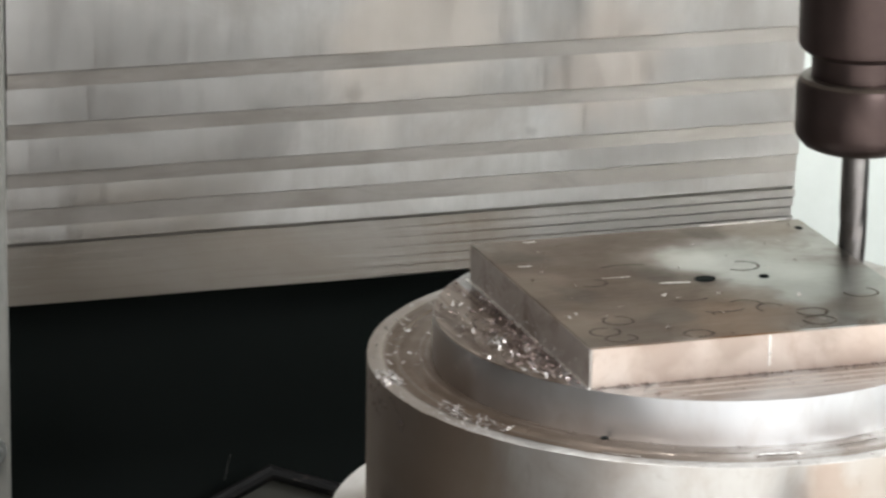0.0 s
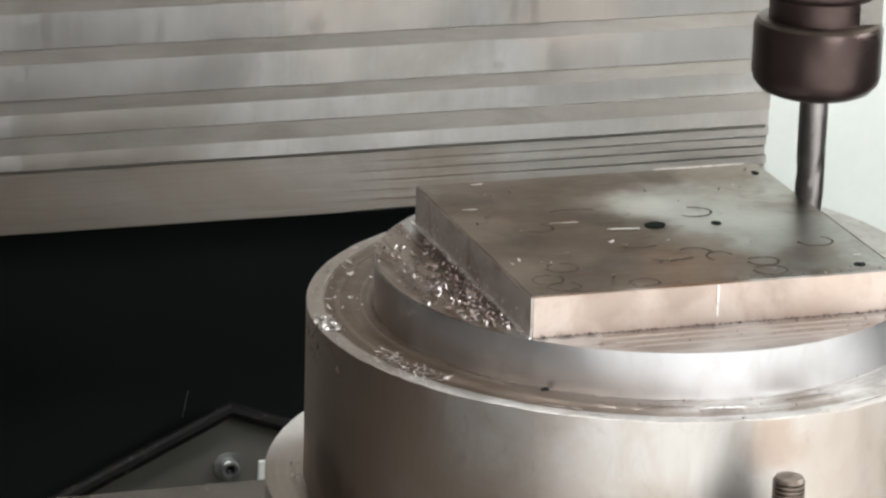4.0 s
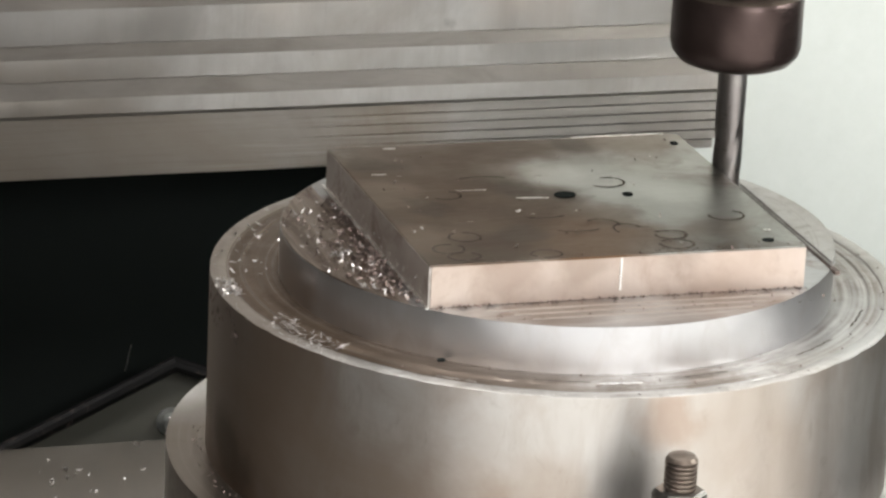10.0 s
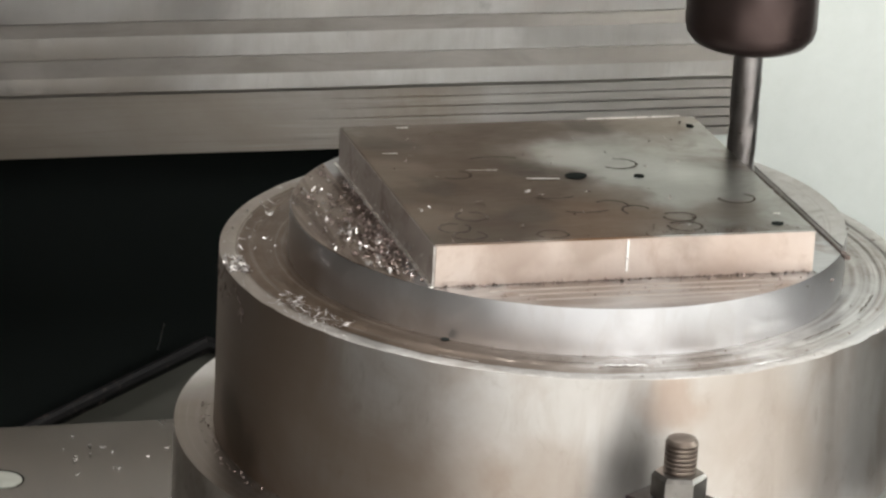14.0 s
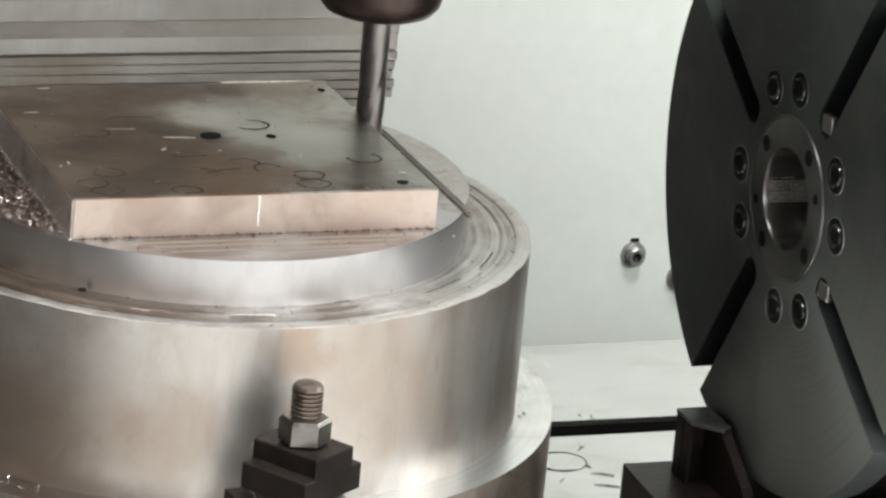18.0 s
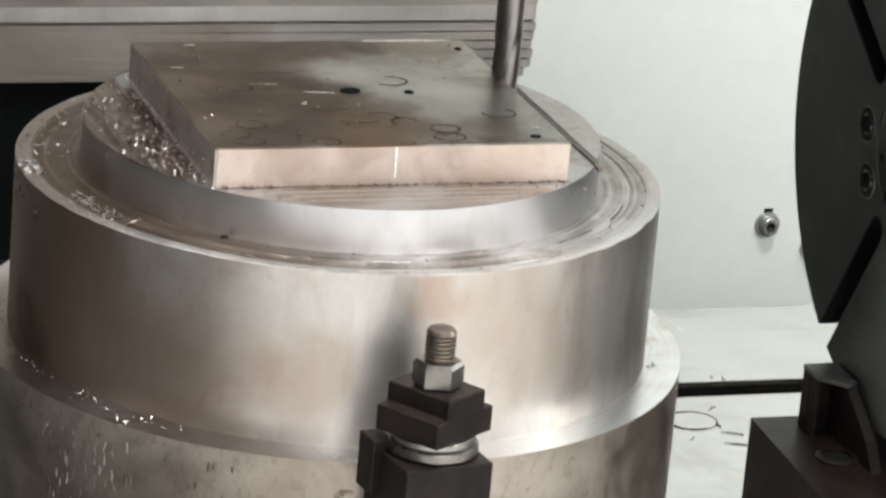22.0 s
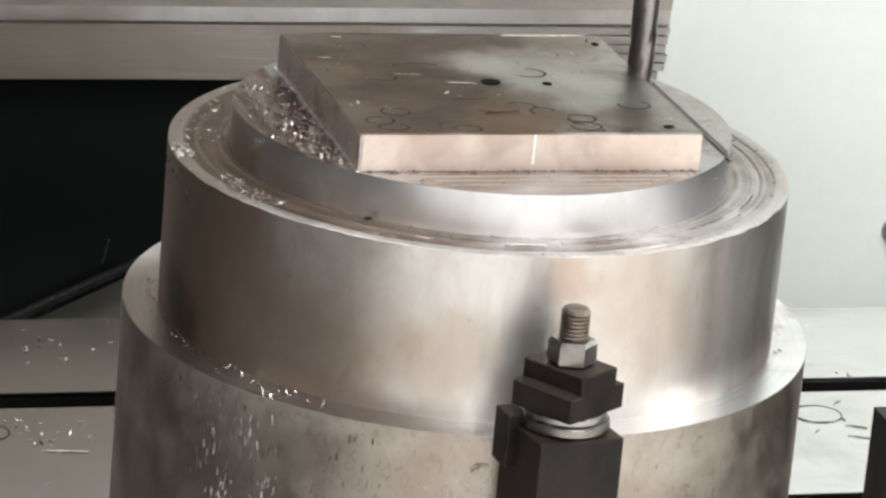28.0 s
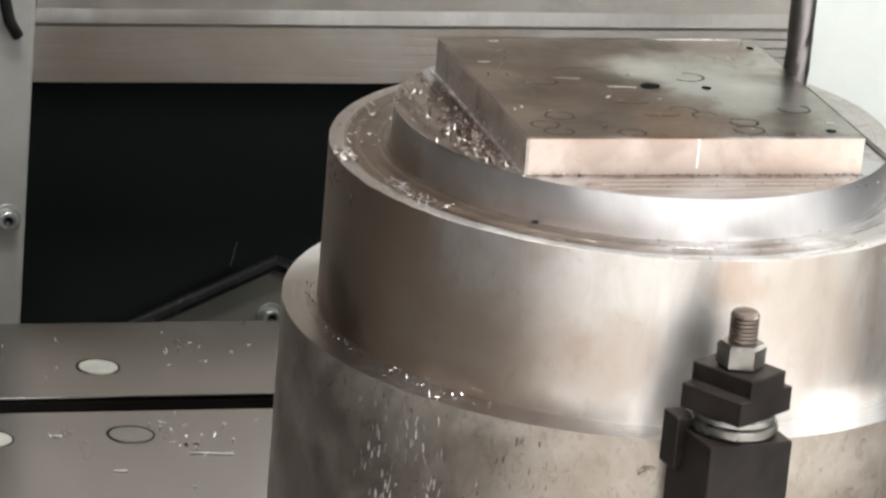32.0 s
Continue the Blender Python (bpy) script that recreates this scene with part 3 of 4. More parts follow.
panel = thing("back_panel", (CXM + 0.8, YC + 0.07, -1.2), "off-white painted sheet metal panel of the machine housing", "panel", kind="structure")
part("sheet", box(CXM + 0.175, CXM + 1.6, YC + 0.06, YC + 0.08, -1.2, 1.4, 0.002), M_WALL, panel)

bed = thing("machine_bed", (0.2, 0.2, -1.2), "grey cast machine bed under the table", "machine bed", kind="structure")
part("casting", box(-0.9, 1.1, -0.2, 0.45, -1.2, -0.34, 0.01), M_GREY, bed)

# Unseen sheet added at the left; it darkens what the turned metal reflects.
side = thing("dark_side_sheet", (-0.95, 0.0, -1.2), "unseen dark sheet added at the side to darken reflections", "panel", kind="structure")
part("side_sheet", box(-0.96, -0.94, -0.84, 0.76, -1.2, 1.35, 0.003), M_DARKPAINT, side)
# Unseen sheets added in front: pale ones brighten reflections, the dark end dims them.
tray = thing("front_reflector", (0.1, -0.6, -1.2), "unseen pale sheets added in front of the table to reflect light", "tray", kind="structure")
part("sill", box(-0.9, 1.1, -0.86, -0.84, -1.2, 0.005, 0.003), M_APRON, tray)
bm = bmesh.new()
add_prism(bm, [(-0.84, 0.0), (-0.83, 0.0), (-0.30, -0.45), (-0.305, -0.46)], -0.48, 0.72, Matrix(((0, 0, 1, 0), (1, 0, 0, 0), (0, 1, 0, 0), (0, 0, 0, 1))))
part("reflector_slope", bm, M_APRON, tray)
bm = bmesh.new()
add_prism(bm, [(-0.84, 0.0), (-0.83, 0.0), (-0.30, -0.45), (-0.305, -0.46)], -0.93, -0.481, Matrix(((0, 0, 1, 0), (1, 0, 0, 0), (0, 1, 0, 0), (0, 0, 0, 1))))
part("reflector_end", bm, M_DARKPAINT, tray)

bm = bmesh.new()
add_prism(bm, [(-0.84, 0.0), (-0.83, 0.0), (-0.30, -0.45), (-0.305, -0.46)], 0.721, 1.1, Matrix(((0, 0, 1, 0), (1, 0, 0, 0), (0, 1, 0, 0), (0, 0, 0, 1))))
part("reflector_end", bm, M_APRON, tray)

# T-slot table
table = thing("machine_table", (0.2, 0.13, -0.34), "ground steel machine table with long dark slots", "machine table")
part("slab", box(-0.9, 1.1, -0.22, 0.51, -0.34, -0.290), M_SLOT, table)
SLOTS = [-0.095, 0.067, 0.229, 0.391]
edges = [-0.22] + [v for y in SLOTS for v in (y - 0.0125, y + 0.0085)] + [0.51]
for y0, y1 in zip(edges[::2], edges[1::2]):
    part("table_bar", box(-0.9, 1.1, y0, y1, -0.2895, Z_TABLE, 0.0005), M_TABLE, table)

# Dark liners cover the slot walls below their top edge.
for y in SLOTS:
    part("slot_wall", box(-0.899, 1.099, y + 0.0081, y + 0.0089, Z_TABLE - 0.0190, Z_TABLE - 0.0030), M_SLOT, table, "dark liner on the wall of the slot")


def stadium(cx, cy, w, h, n=10):
    r = h / 2
    pts = [(cx + w / 2 - r + r * math.cos(a), cy + r * math.sin(a)) for a in [-math.pi / 2 + math.pi * i / n for i in range(n + 1)]]
    return pts + [(cx - w / 2 + r + r * math.cos(a), cy + r * math.sin(a)) for a in [math.pi / 2 + math.pi * i / n for i in range(n + 1)]]


for cx, cy, w, h, mat, lab in ((-0.087, 0.442, 0.021, 0.021, M_PLUG, "pale plug set into the machine table"),
                               (-0.0873, 0.3455, 0.0225, 0.020, M_PLUGDIM, "dull plug set flush into the machine table"),
                               (-0.159, 0.3435, 0.020, 0.020, M_PLUG, "pale plug set into the machine table"),
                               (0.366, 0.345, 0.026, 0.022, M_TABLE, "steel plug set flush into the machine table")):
    plug = thing("table_plug", (cx, cy, Z_TABLE), lab, "plug", "plugs in the table")
    part("rim", prism(stadium(cx, cy + 0.0006, w + 0.0026, h + 0.0026), Z_TABLE - 0.001, Z_TABLE + 0.0003), M_SLOT, plug)
    part("plug_face", prism(stadium(cx, cy - 0.001, w, h), Z_TABLE - 0.001, Z_TABLE + 0.0007), mat, plug)

# riser and workpiece
riser = thing("riser_cylinder", (CX, CY, Z_TABLE), "brown-grey scaled steel cylinder standing on the machine table", "cylinder")
part("riser_side", lathe([(R_RISER, Z_TABLE), (R_RISER, Z_SHOULDER)], CX, CY, 144), M_RISER, riser, smooth=True)
part("riser_top", lathe([(R_RISER, Z_SHOULDER), (R_RISER - 0.004, Z_SHOULDER + 0.0001), (R_BODY - 0.02, Z_SHOULDER)], CX, CY, 144), M_SHOULDER, riser, "bright turned top of the riser, glare painted at its right", True)

work = thing("workpiece", (CX, CY, Z_SHOULDER), "turned steel workpiece with a square pad milled on top", "workpiece")


def worn(bm, amount=0.0005):
    """Small nicks and waves where the top edge of the workpiece has been knocked."""
    for v in bm.verts:
        if v.co.z > Z_LEDGE - 0.002:
            k = noise.noise(v.co * 90) + 0.6 * noise.noise(v.co * 260)
            v.co.z += amount * 0.6 * min(0.4, k)
            d = Vector((v.co.x - CX, v.co.y - CY, 0)).normalized()
            v.co -= d * amount * max(0.0, k - 0.25) * 1.6
    return bm


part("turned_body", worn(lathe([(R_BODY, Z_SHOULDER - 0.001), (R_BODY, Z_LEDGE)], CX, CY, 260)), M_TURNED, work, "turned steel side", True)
part("rim", worn(lathe([(R_BODY, Z_LEDGE), (0.1358, Z_LEDGE + 0.0003), (0.1318, Z_LEDGE + 0.0004), (0.1304, Z_LEDGE + 0.0001)], CX, CY, 260)), M_RIM, work, "worn pale outer rim", True)
part("ledge", worn(lathe([(0.1304, Z_LEDGE + 0.0001), (0.1297, Z_LEDGE - 0.0003), (0.1272, Z_LEDGE - 0.0003), (0.1264, Z_LEDGE - 0.0001), (0.1245, Z_LEDGE), (0.1238, Z_LEDGE - 0.0004), (0.1230, Z_LEDGE - 0.0004), (0.1222, Z_LEDGE), (0.1186, Z_LEDGE), (0.1178, Z_LEDGE - 0.0002), (0.1150, Z_LEDGE - 0.0002), (0.1138, Z_LEDGE - 0.0001), (0.1128, Z_LEDGE - 0.0003), (R_BOSS, Z_LEDGE - 0.001)], CX, CY, 260)), M_LEDGE, work, "stained ledge with turned grooves", True)
part("boss", lathe([(R_BOSS, Z_LEDGE - 0.001), (R_BOSS, Z_FLOOR)], CX, CY, 180), M_BOSS, work, "bright turned side of the boss", True)
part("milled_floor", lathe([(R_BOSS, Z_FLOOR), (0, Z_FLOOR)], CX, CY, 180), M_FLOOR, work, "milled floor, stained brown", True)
part("pad", box(0.0, PW, 0.0004, PD, Z_FLOOR, 0, 0.0004), M_PLATE, work, "square pad with a stained grey top")
part("pad_front", box(0.0007, PW - 0.0004, -0.0002, 0.0006, Z_FLOOR + 0.0002, -0.0006), M_EDGE, work, "freshly milled front of the pad, its warm reflection painted pinkish")
part("pad_side", box(-0.0002, 0.0002, 0.0007, PD - 0.0004, Z_FLOOR + 0.0002, -0.0005), M_SIDE, work, "brown oily side of the pad")
part("back_burr", box(0.103, 0.144, PD - 0.0003, PD + 0.0004, -0.0006, 0.0003), M_SCRIBE, work, "thin bright burr")
part("worn_corner", box(-0.0005, 0.0003, -0.0006, 0.0002, Z_FLOOR + 0.0002, -0.0006), M_RIM, work, "bright worn corner of the pad")
part("burr", box(-0.0012, -0.0002, -0.001, PD + 0.003, Z_FLOOR, Z_FLOOR + 0.0006), M_SCRIBE, work, "thin bright burr")


def chord(x0, side, z0, z1, inset=0.0004):
    """The sliver of the boss past the straight line x = x0."""
    r = R_BOSS - inset
    a = math.acos(max(-1, min(1, (x0 - CX) / r)))
    if side > 0:
        angs = [-a + 2 * a * i / 40 for i in range(41)]
    else:
        angs = [a + (2 * math.pi - 2 * a) * i / 40 for i in range(41)]
    return prism([(CX + r * math.cos(t), CY + r * math.sin(t)) for t in angs], z0, z1)


part("outer_sliver", chord(0.1705, 1, Z_FLOOR - 0.004, Z_FLOOR + 0.0014), M_RIM, work, "narrow uncut sliver of the boss")
part("sliver_groove", box(0.1684, 0.1705, 0.014, 0.138, Z_FLOOR - 0.001, Z_FLOOR + 0.0004), M_CHIPDARK, work, "dark groove beside the sliver")
part("sliver_lip", box(0.1691, 0.1697, 0.020, 0.130, Z_FLOOR, Z_FLOOR + 0.0011), M_RIM, work)
for x, z in ((-0.0055, 0.0002), (-0.0115, 0.0003), (-0.0175, 0.0004), (-0.0235, 0.0005)):
    part("cut_ridge", chord(x, -1, Z_FLOOR - 0.003, Z_FLOOR + z, 0.0004), M_STREAK, work)
for y0, x0, x1 in ((-0.0075, 0.02, 0.135), (-0.0128, 0.03, 0.130), (-0.0185, 0.035, 0.122)):
    part("cut_line", box(x0, x1, y0, y0 + 0.0009, Z_FLOOR, Z_FLOOR + 0.0003), M_STRIP, work)


def spot(name, cx, cy, rx, ry, z, mat, parent, label="", n=20, rot=0.0):
    c, d = math.cos(rot), math.sin(rot)
    pts = [(cx + rx * math.cos(2 * math.pi * i / n) * c - ry * math.sin(2 * math.pi * i / n) * d,
            cy + rx * math.cos(2 * math.pi * i / n) * d + ry * math.sin(2 * math.pi * i / n) * c) for i in range(n)]
    return part(name, prism(pts, z - 0.001, z), mat, parent, label)


def stroke(name, pts, w, z, mat, parent, closed=False, label=""):
    """A flat line of ink or a scratch on a level surface."""
    bm = bmesh.new()
    k = len(pts)
    row = []
    for i, (x, y) in enumerate(pts):
        (ax, ay), (bx, by) = (pts[(i - 1) % k], pts[(i + 1) % k]) if closed else (pts[max(i - 1, 0)], pts[min(i + 1, k - 1)])
        dx, dy = bx - ax, by - ay
        q = math.hypot(dx, dy) or 1
        hw = w / 2 * (0.6 + 0.8 * abs(math.sin(i * 1.3)))
        row.append((bm.verts.new((x - dy / q * hw, y + dx / q * hw, z)), bm.verts.new((x + dy / q * hw, y - dx / q * hw, z))))
    for i in range(k if closed else k - 1):
        a, b = row[i], row[(i + 1) % k]
        bm.faces.new((a[0], a[1], b[1], b[0]))
    return part(name, bm, mat, parent, label)


def ring_pts(cx, cy, rx, ry, n=22, a0=0.0, a1=2 * math.pi):
    return [(cx + rx * math.cos(a0 + (a1 - a0) * i / n), cy + ry * math.sin(a0 + (a1 - a0) * i / n)) for i in range(n)]


# holes and hand-written marks on the pad
for cx, cy, rx, ry, rot in ((0.0772, 0.0742, 0.0046, 0.0038, 0.3), (0.1022, 0.0712, 0.0021, 0.0024, 0.0), (0.1375, 0.0090, 0.0024, 0.0020, 0.0), (0.1440, 0.1330, 0.0016, 0.0022, 0.0)):
    spot("hole", cx, cy, rx, ry, 0.0003, M_BLACK, work, "dark drilled hole", rot=rot)
Z_INK = 0.0002
for cx, cy, rx, ry in ((0.1022, 0.0208, 0.0062, 0.0052), (0.1008, 0.0098, 0.0066, 0.0054), (0.0125, 0.0175, 0.0062, 0.0050),
                       (0.0160, 0.0085, 0.0064, 0.0046), (0.0475, 0.0065, 0.0058, 0.0044), (0.0225, 0.0300, 0.0062, 0.0052)):
    wob = [(x + 0.0006 * noise.noise(Vector((x * 300, y * 300, 1))), y + 0.0006 * noise.noise(Vector((x * 300, y * 300, 5)))) for x, y in ring_pts(cx, cy, rx, ry, 22, cx * 90, cx * 90 + 6.1)]
    stroke("ink_loop", wob, 0.0010 if cx > 0.09 else 0.0009, Z_INK, M_INK, work)
for cx, cy, rx, ry, a0, a1 in ((0.0985, 0.0870, 0.0075, 0.0062, -2.6, 1.9), (0.1320, 0.0400, 0.0070, 0.0060, -3.4, 1.2),
                               (0.0690, 0.0330, 0.0090, 0.0030, 3.4, 6.0), (0.0800, 0.0370, 0.0065, 0.0060, -0.4, 2.6),
                               (0.0880, 0.0300, 0.0055, 0.0060, 0.2, 4.0), (0.0610, 0.0500, 0.0080, 0.0025, 3.3, 6.1),
                               (0.0500, 0.0970, 0.0110, 0.0040, 0.4, 2.8), (0.0300, 0.0800, 0.0060, 0.0050, -2.6, 1.4)):
    stroke("ink_stroke", ring_pts(cx, cy, rx, ry, 16, a0, a1), 0.0008, Z_INK, M_INK, work)
stroke("scratch", [(0.0565, 0.0727), (0.0600, 0.0722), (0.0640, 0.0717), (0.0695, 0.0709)], 0.0011, 0.0003, M_SCRIBE, work, label="bright scratch")
stroke("scratch", [(0.1395, 0.0203), (0.1425, 0.0200)], 0.0012, 0.0003, M_SCRIBE, work)
stroke("scratch", [(0.0080, 0.1095), (0.0140, 0.1090)], 0.0010, 0.0003, M_SCRIBE, work)
stroke("scratch", [(0.0220, 0.1420), (0.0270, 0.1418)], 0.0014, 0.0003, M_SCRIBE, work)
stroke("scratch", [(0.0360, 0.0850), (0.0480, 0.0842)], 0.0006, 0.0003, M_SCRIBE, work)
part("scribe_line", box(0.0747, 0.0755, -0.0006, 0.0, -0.0135, -0.0006), M_SCRIBE, work, "bright scribed line")

spot("hole", 0.0033, -0.0088, 0.0016, 0.0013, Z_LEDGE + 0.0006, M_BLACK, work, "small dark hole in the ledge")
for a0, a1, r in ((-112, -102, 0.1215), (-101, -93, 0.1228), (-85, -76, 0.1200), (-60, -48, 0.1215), (-40, -30, 0.1222), (-128, -121, 0.1300), (-75, -64, 0.1322)):
    arc = [(CX + (r + 0.0003 * math.sin(i * 2.1)) * math.cos(radians(a0 + (a1 - a0) * i / 10)), CY + (r + 0.0003 * math.sin(i * 2.1)) * math.sin(radians(a0 + (a1 - a0) * i / 10))) for i in range(11)]
    stroke("tool_mark", arc, 0.0006, Z_LEDGE + 0.0007, M_INK if r < 0.1225 else M_SCRIBE, work)

# cutter in its holder
cut = thing("tool_holder", (TX, TY, 0.2), "black-oxide collet chuck holding an end mill above the workpiece", "tool holder")
part("collet_nut", lathe([(0.0058, 0.0440), (0.012, 0.0430), (0.019, 0.0425), (0.0225, 0.0440), (0.0255, 0.0475), (0.0264, 0.0510), (0.0264, 0.0700), (0.0255, 0.0722), (0.0240, 0.0730), (0.020, 0.0732)], TX, TY, 72), M_HOLDER, cut, smooth=True)
part("nut_rim", lathe([(0.0256, 0.0722), (0.0243, 0.0735), (0.0205, 0.0737)], TX, TY, 72), M_STUD, cut, "worn bright rim", True)
part("neck", lathe([(0.0205, 0.0725), (0.0205, 0.0850)], TX, TY, 64), M_HOLDER, cut, smooth=True)
part("key_flat", box(TX + 0.0100, TX + 0.0200, TY - 0.0180, TY - 0.0150, 0.0740, 0.0845, 0.0004), M_NUT, cut, "worn key flat")
part("holder_body", lathe([(0.018, 0.0835), (0.0225, 0.0835), (0.0255, 0.0860), (0.0264, 0.0885), (0.0264, 0.150), (0.030, 0.155), (0.031, 0.20), (0, 0.20)], TX, TY, 72), M_HOLDER, cut, smooth=True)
bm = bmesh.new()
layers, per = 36, 36
grid = []
for k in range(layers + 1):
    z = -0.0160 + 0.062 * k / layers
    depth = 0.00045 * max(0.0, min(1.0, (0.024 - z) / 0.010))
    row = []
    for i in range(per):
        a = 2 * math.pi * i / per
        r = 0.0059 - depth * max(0.0, math.cos(3 * (a - z * 75))) ** 1.5
        row.append(bm.verts.new((TX + r * math.cos(a), TY + r * math.sin(a), z)))
    grid.append(row)
for r0, r1 in zip(grid, grid[1:]):
    for i in range(per):
        bm.faces.new((r0[i], r0[(i + 1) % per], r1[(i + 1) % per], r1[i]))
bm.faces.new(grid[0][::-1])
part("end_mill", bm, M_SHANK, cut, "fluted steel end mill", True)
head = thing("spindle_head", (TX, TY, 0.2), "grey painted spindle head of the milling machine", "spindle head")
part("nose", lathe([(0, 0.2005), (0.06, 0.2005), (0.065, 0.206), (0.065, 0.33), (0, 0.33)], TX, TY, 64), M_GREY, head, smooth=True)
part("housing", box(TX - 0.15, TX + 0.15, TY - 0.15, YC - 0.02, 0.33, 0.9, 0.01), M_GREY, head)

# way cover
cover = thing("way_cover", (CXM, YC, -0.193), "telescopic steel way cover with horizontal folds", "way cover")
bands = [(0.16, 0.032, 0.022), (0.022, -0.051, -0.060), (-0.060, -0.0804, -0.0890), (-0.0890, -0.1090, -0.1172), (-0.1172, -0.1300, -0.1405), (-0.1405, -0.1500, -0.1520)]
bands += [(-0.1520 - 0.0058 * i, -0.1520 - 0.0058 * i - 0.0049, -0.1520 - 0.0058 * (i + 1)) for i in range(6)]
XL, XR = CXM - 0.233, CXM + 0.240


def sheet(profile_at, x0, x1, n=24):
    """A folded sheet: the same outline of (y, z) carried along x."""
    bm = bmesh.new()
    rows_ = [[bm.verts.new((x, y, z)) for y, z in profile_at(x)] for x in [x0 + (x1 - x0) * i / n for i in range(n + 1)]]
    k = len(rows_[0])
    for a, b in zip(rows_, rows_[1:]):
        for i in range(k):
            j = (i + 1) % k
            bm.faces.new((a[i], a[j], b[j], b[i]))
    bm.faces.new(rows_[0][::-1])
    bm.faces.new(rows_[-1])
    return bm


for k, (zt, zm, zb) in enumerate(bands):
    xr = XR - 0.0008 * (k % 3) - (0.003 if k == 11 else 0)
    if k < 6:
        # open folds: a flat bright face above a set-back lip, painted dull for its dark reflection
        def face(x, y0=YC + 0.0022 * k):
            w = y0 + 0.0003 * math.sin(x * 40) + 0.0002 * noise.noise(Vector((x * 9, k * 3.1, 0)))
            return [(w, zt), (w - 0.0003, 0.5 * zt + 0.5 * zm), (w - 0.0001, zm + 0.0006), (w + 0.0006, zm), (YC + 0.048, zm), (YC + 0.048, zt)]

        def strip(x, y0=YC + 0.0022 * k):
            w = y0 + 0.0003 * math.sin(x * 40)
            return [(w + 0.0010, zm - 0.0001), (w + 0.0014, 0.5 * zm + 0.5 * zb), (w + 0.0019, zb + 0.0001), (YC + 0.047, zb + 0.0001), (YC + 0.047, zm - 0.0001)]
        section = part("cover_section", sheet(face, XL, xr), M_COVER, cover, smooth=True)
        part("lip_strip", sheet(strip, XL + 0.0005, xr - 0.0006), M_STRIP, section, "grey-brown lip of the fold, its dark reflection painted", True)
    else:
        # stacked folds: one leaning face, the joints more open towards one end
        def fold(x):
            y0, lean = YC + 0.0132 + 0.0004 * (k - 6) + 0.0003 * math.sin(x * 40), 0.0004
            gap = 0.0026 * min(1.0, max(0.02, (x - 0.12) / 0.20) * (0.65 + 0.7 * abs(noise.noise(Vector((x * 14, k * 1.7, 0))))))
            return [(y0, zt), (y0 + 0.8 * lean, zm + 0.0003), (y0 + 0.86 * lean, zm), (y0 + 0.95 * lean + 0.6 * gap, 0.5 * zm + 0.5 * zb), (y0 + lean + gap, zb), (YC + 0.048, zb), (YC + 0.048, zt)]
        part("cover_section", sheet(fold, XL, xr), M_FOLD, cover)
part("end_seam", box(CXM - 0.0057, CXM - 0.0054, YC + 0.0084, YC + 0.0105, -0.1300, -0.1176), M_SMUDGE, cover)

# A black sheet draws the dark of the opening; its depth is not built.
recess = thing("recess", (CXM, YC + 0.06, -1.2), "opening below the way cover, its darkness drawn as a black sheet", "recess", kind="structure")
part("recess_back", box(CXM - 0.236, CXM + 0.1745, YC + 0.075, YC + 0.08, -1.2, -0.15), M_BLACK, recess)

# bolted plate with a rubber lip behind the table
lip = thing("bolted_plate", (LX - 0.06, LY, -0.45), "grey bolted plate edged with a black rubber lip", "plate")
TOP = [(-0.175, -0.391), (-0.130, -0.370), (-0.020, -0.318), (0.060, -0.348), (0.163, -0.382)]
bm = bmesh.new()
fr = [bm.verts.new((LX + x, LY, z)) for x, z in TOP] + [bm.verts.new((LX + x, LY, -0.6)) for x, z in TOP[::-1]]
bk = [bm.verts.new((v.co.x, v.co.y + 0.006, v.co.z)) for v in fr]
bm.faces.new(fr)
bm.faces.new(bk[::-1])
for i in range(len(fr)):
    j = (i + 1) % len(fr)
    bm.faces.new((fr[i], bk[i], bk[j], fr[j]))
part("plate", bm, M_PLATEPAINT, lip)
part("rubber_lip", tube([(LX + x, LY - 0.003, z + 0.004) for x, z in TOP], 0.0048, 10), M_RUBBER, lip, "black rubber lip", True)

# Added strip in place of the white back panel showing past the plate.
part("pale_strip", box(0.0955, 0.1015, LY - 0.0015, LY + 0.004, -0.50, -0.3480, 0.001), M_APRON, lip, "pale strip standing in for the back panel past the plate", )
wire = thing("steel_sliver", (0.0495, LY - 0.004, -0.316), "thin bright steel sliver standing on the rubber lip", "sliver")
part("sliver", tube([(0.0490, LY - 0.004, -0.3160), (0.0505, LY - 0.0035, -0.3110), (0.0514, LY - 0.003, -0.3060), (0.0530, LY - 0.002, -0.3010)], 0.0004, 6), M_NUT, wire, smooth=True)


def wall_screw(x, y, z, group, slot=True, metal=M_ZINC):
    """A socket screw with its washer, head towards the front."""
    t = thing("socket_screw", (x, y, z), "steel socket screw with washer on a painted panel", "screw", group)
    m = Matrix.Translation((x, y, z)) @ Matrix.Rotation(radians(90), 4, "X")
    part("washer", lathe([(0, 0.0012), (0.0082, 0.0012), (0.0086, 0.0), (0, 0.0)][:3], n=28, m=m), metal, t, smooth=True)
    part("screw_head", lathe([(0.0056, 0.001), (0.0056, 0.0062), (0.0050, 0.0068), (0.0032, 0.0068)], n=24, m=m), metal, t, smooth=True)
    part("socket", lathe([(0.0032, 0.0067), (0, 0.0045)], n=6, m=m), M_DISCDARK, t)
    if slot:
        part("slot_hole", box(x - 0.0030, x + 0.0030, y - 0.0006, y + 0.0002, z + 0.002, z + 0.0108, 0.0003), M_DISCDARK, t, "dark end of the slotted hole")


YP = YC + 0.06
wall_screw(0.5720, YP, -0.3005, "screws on the panel")
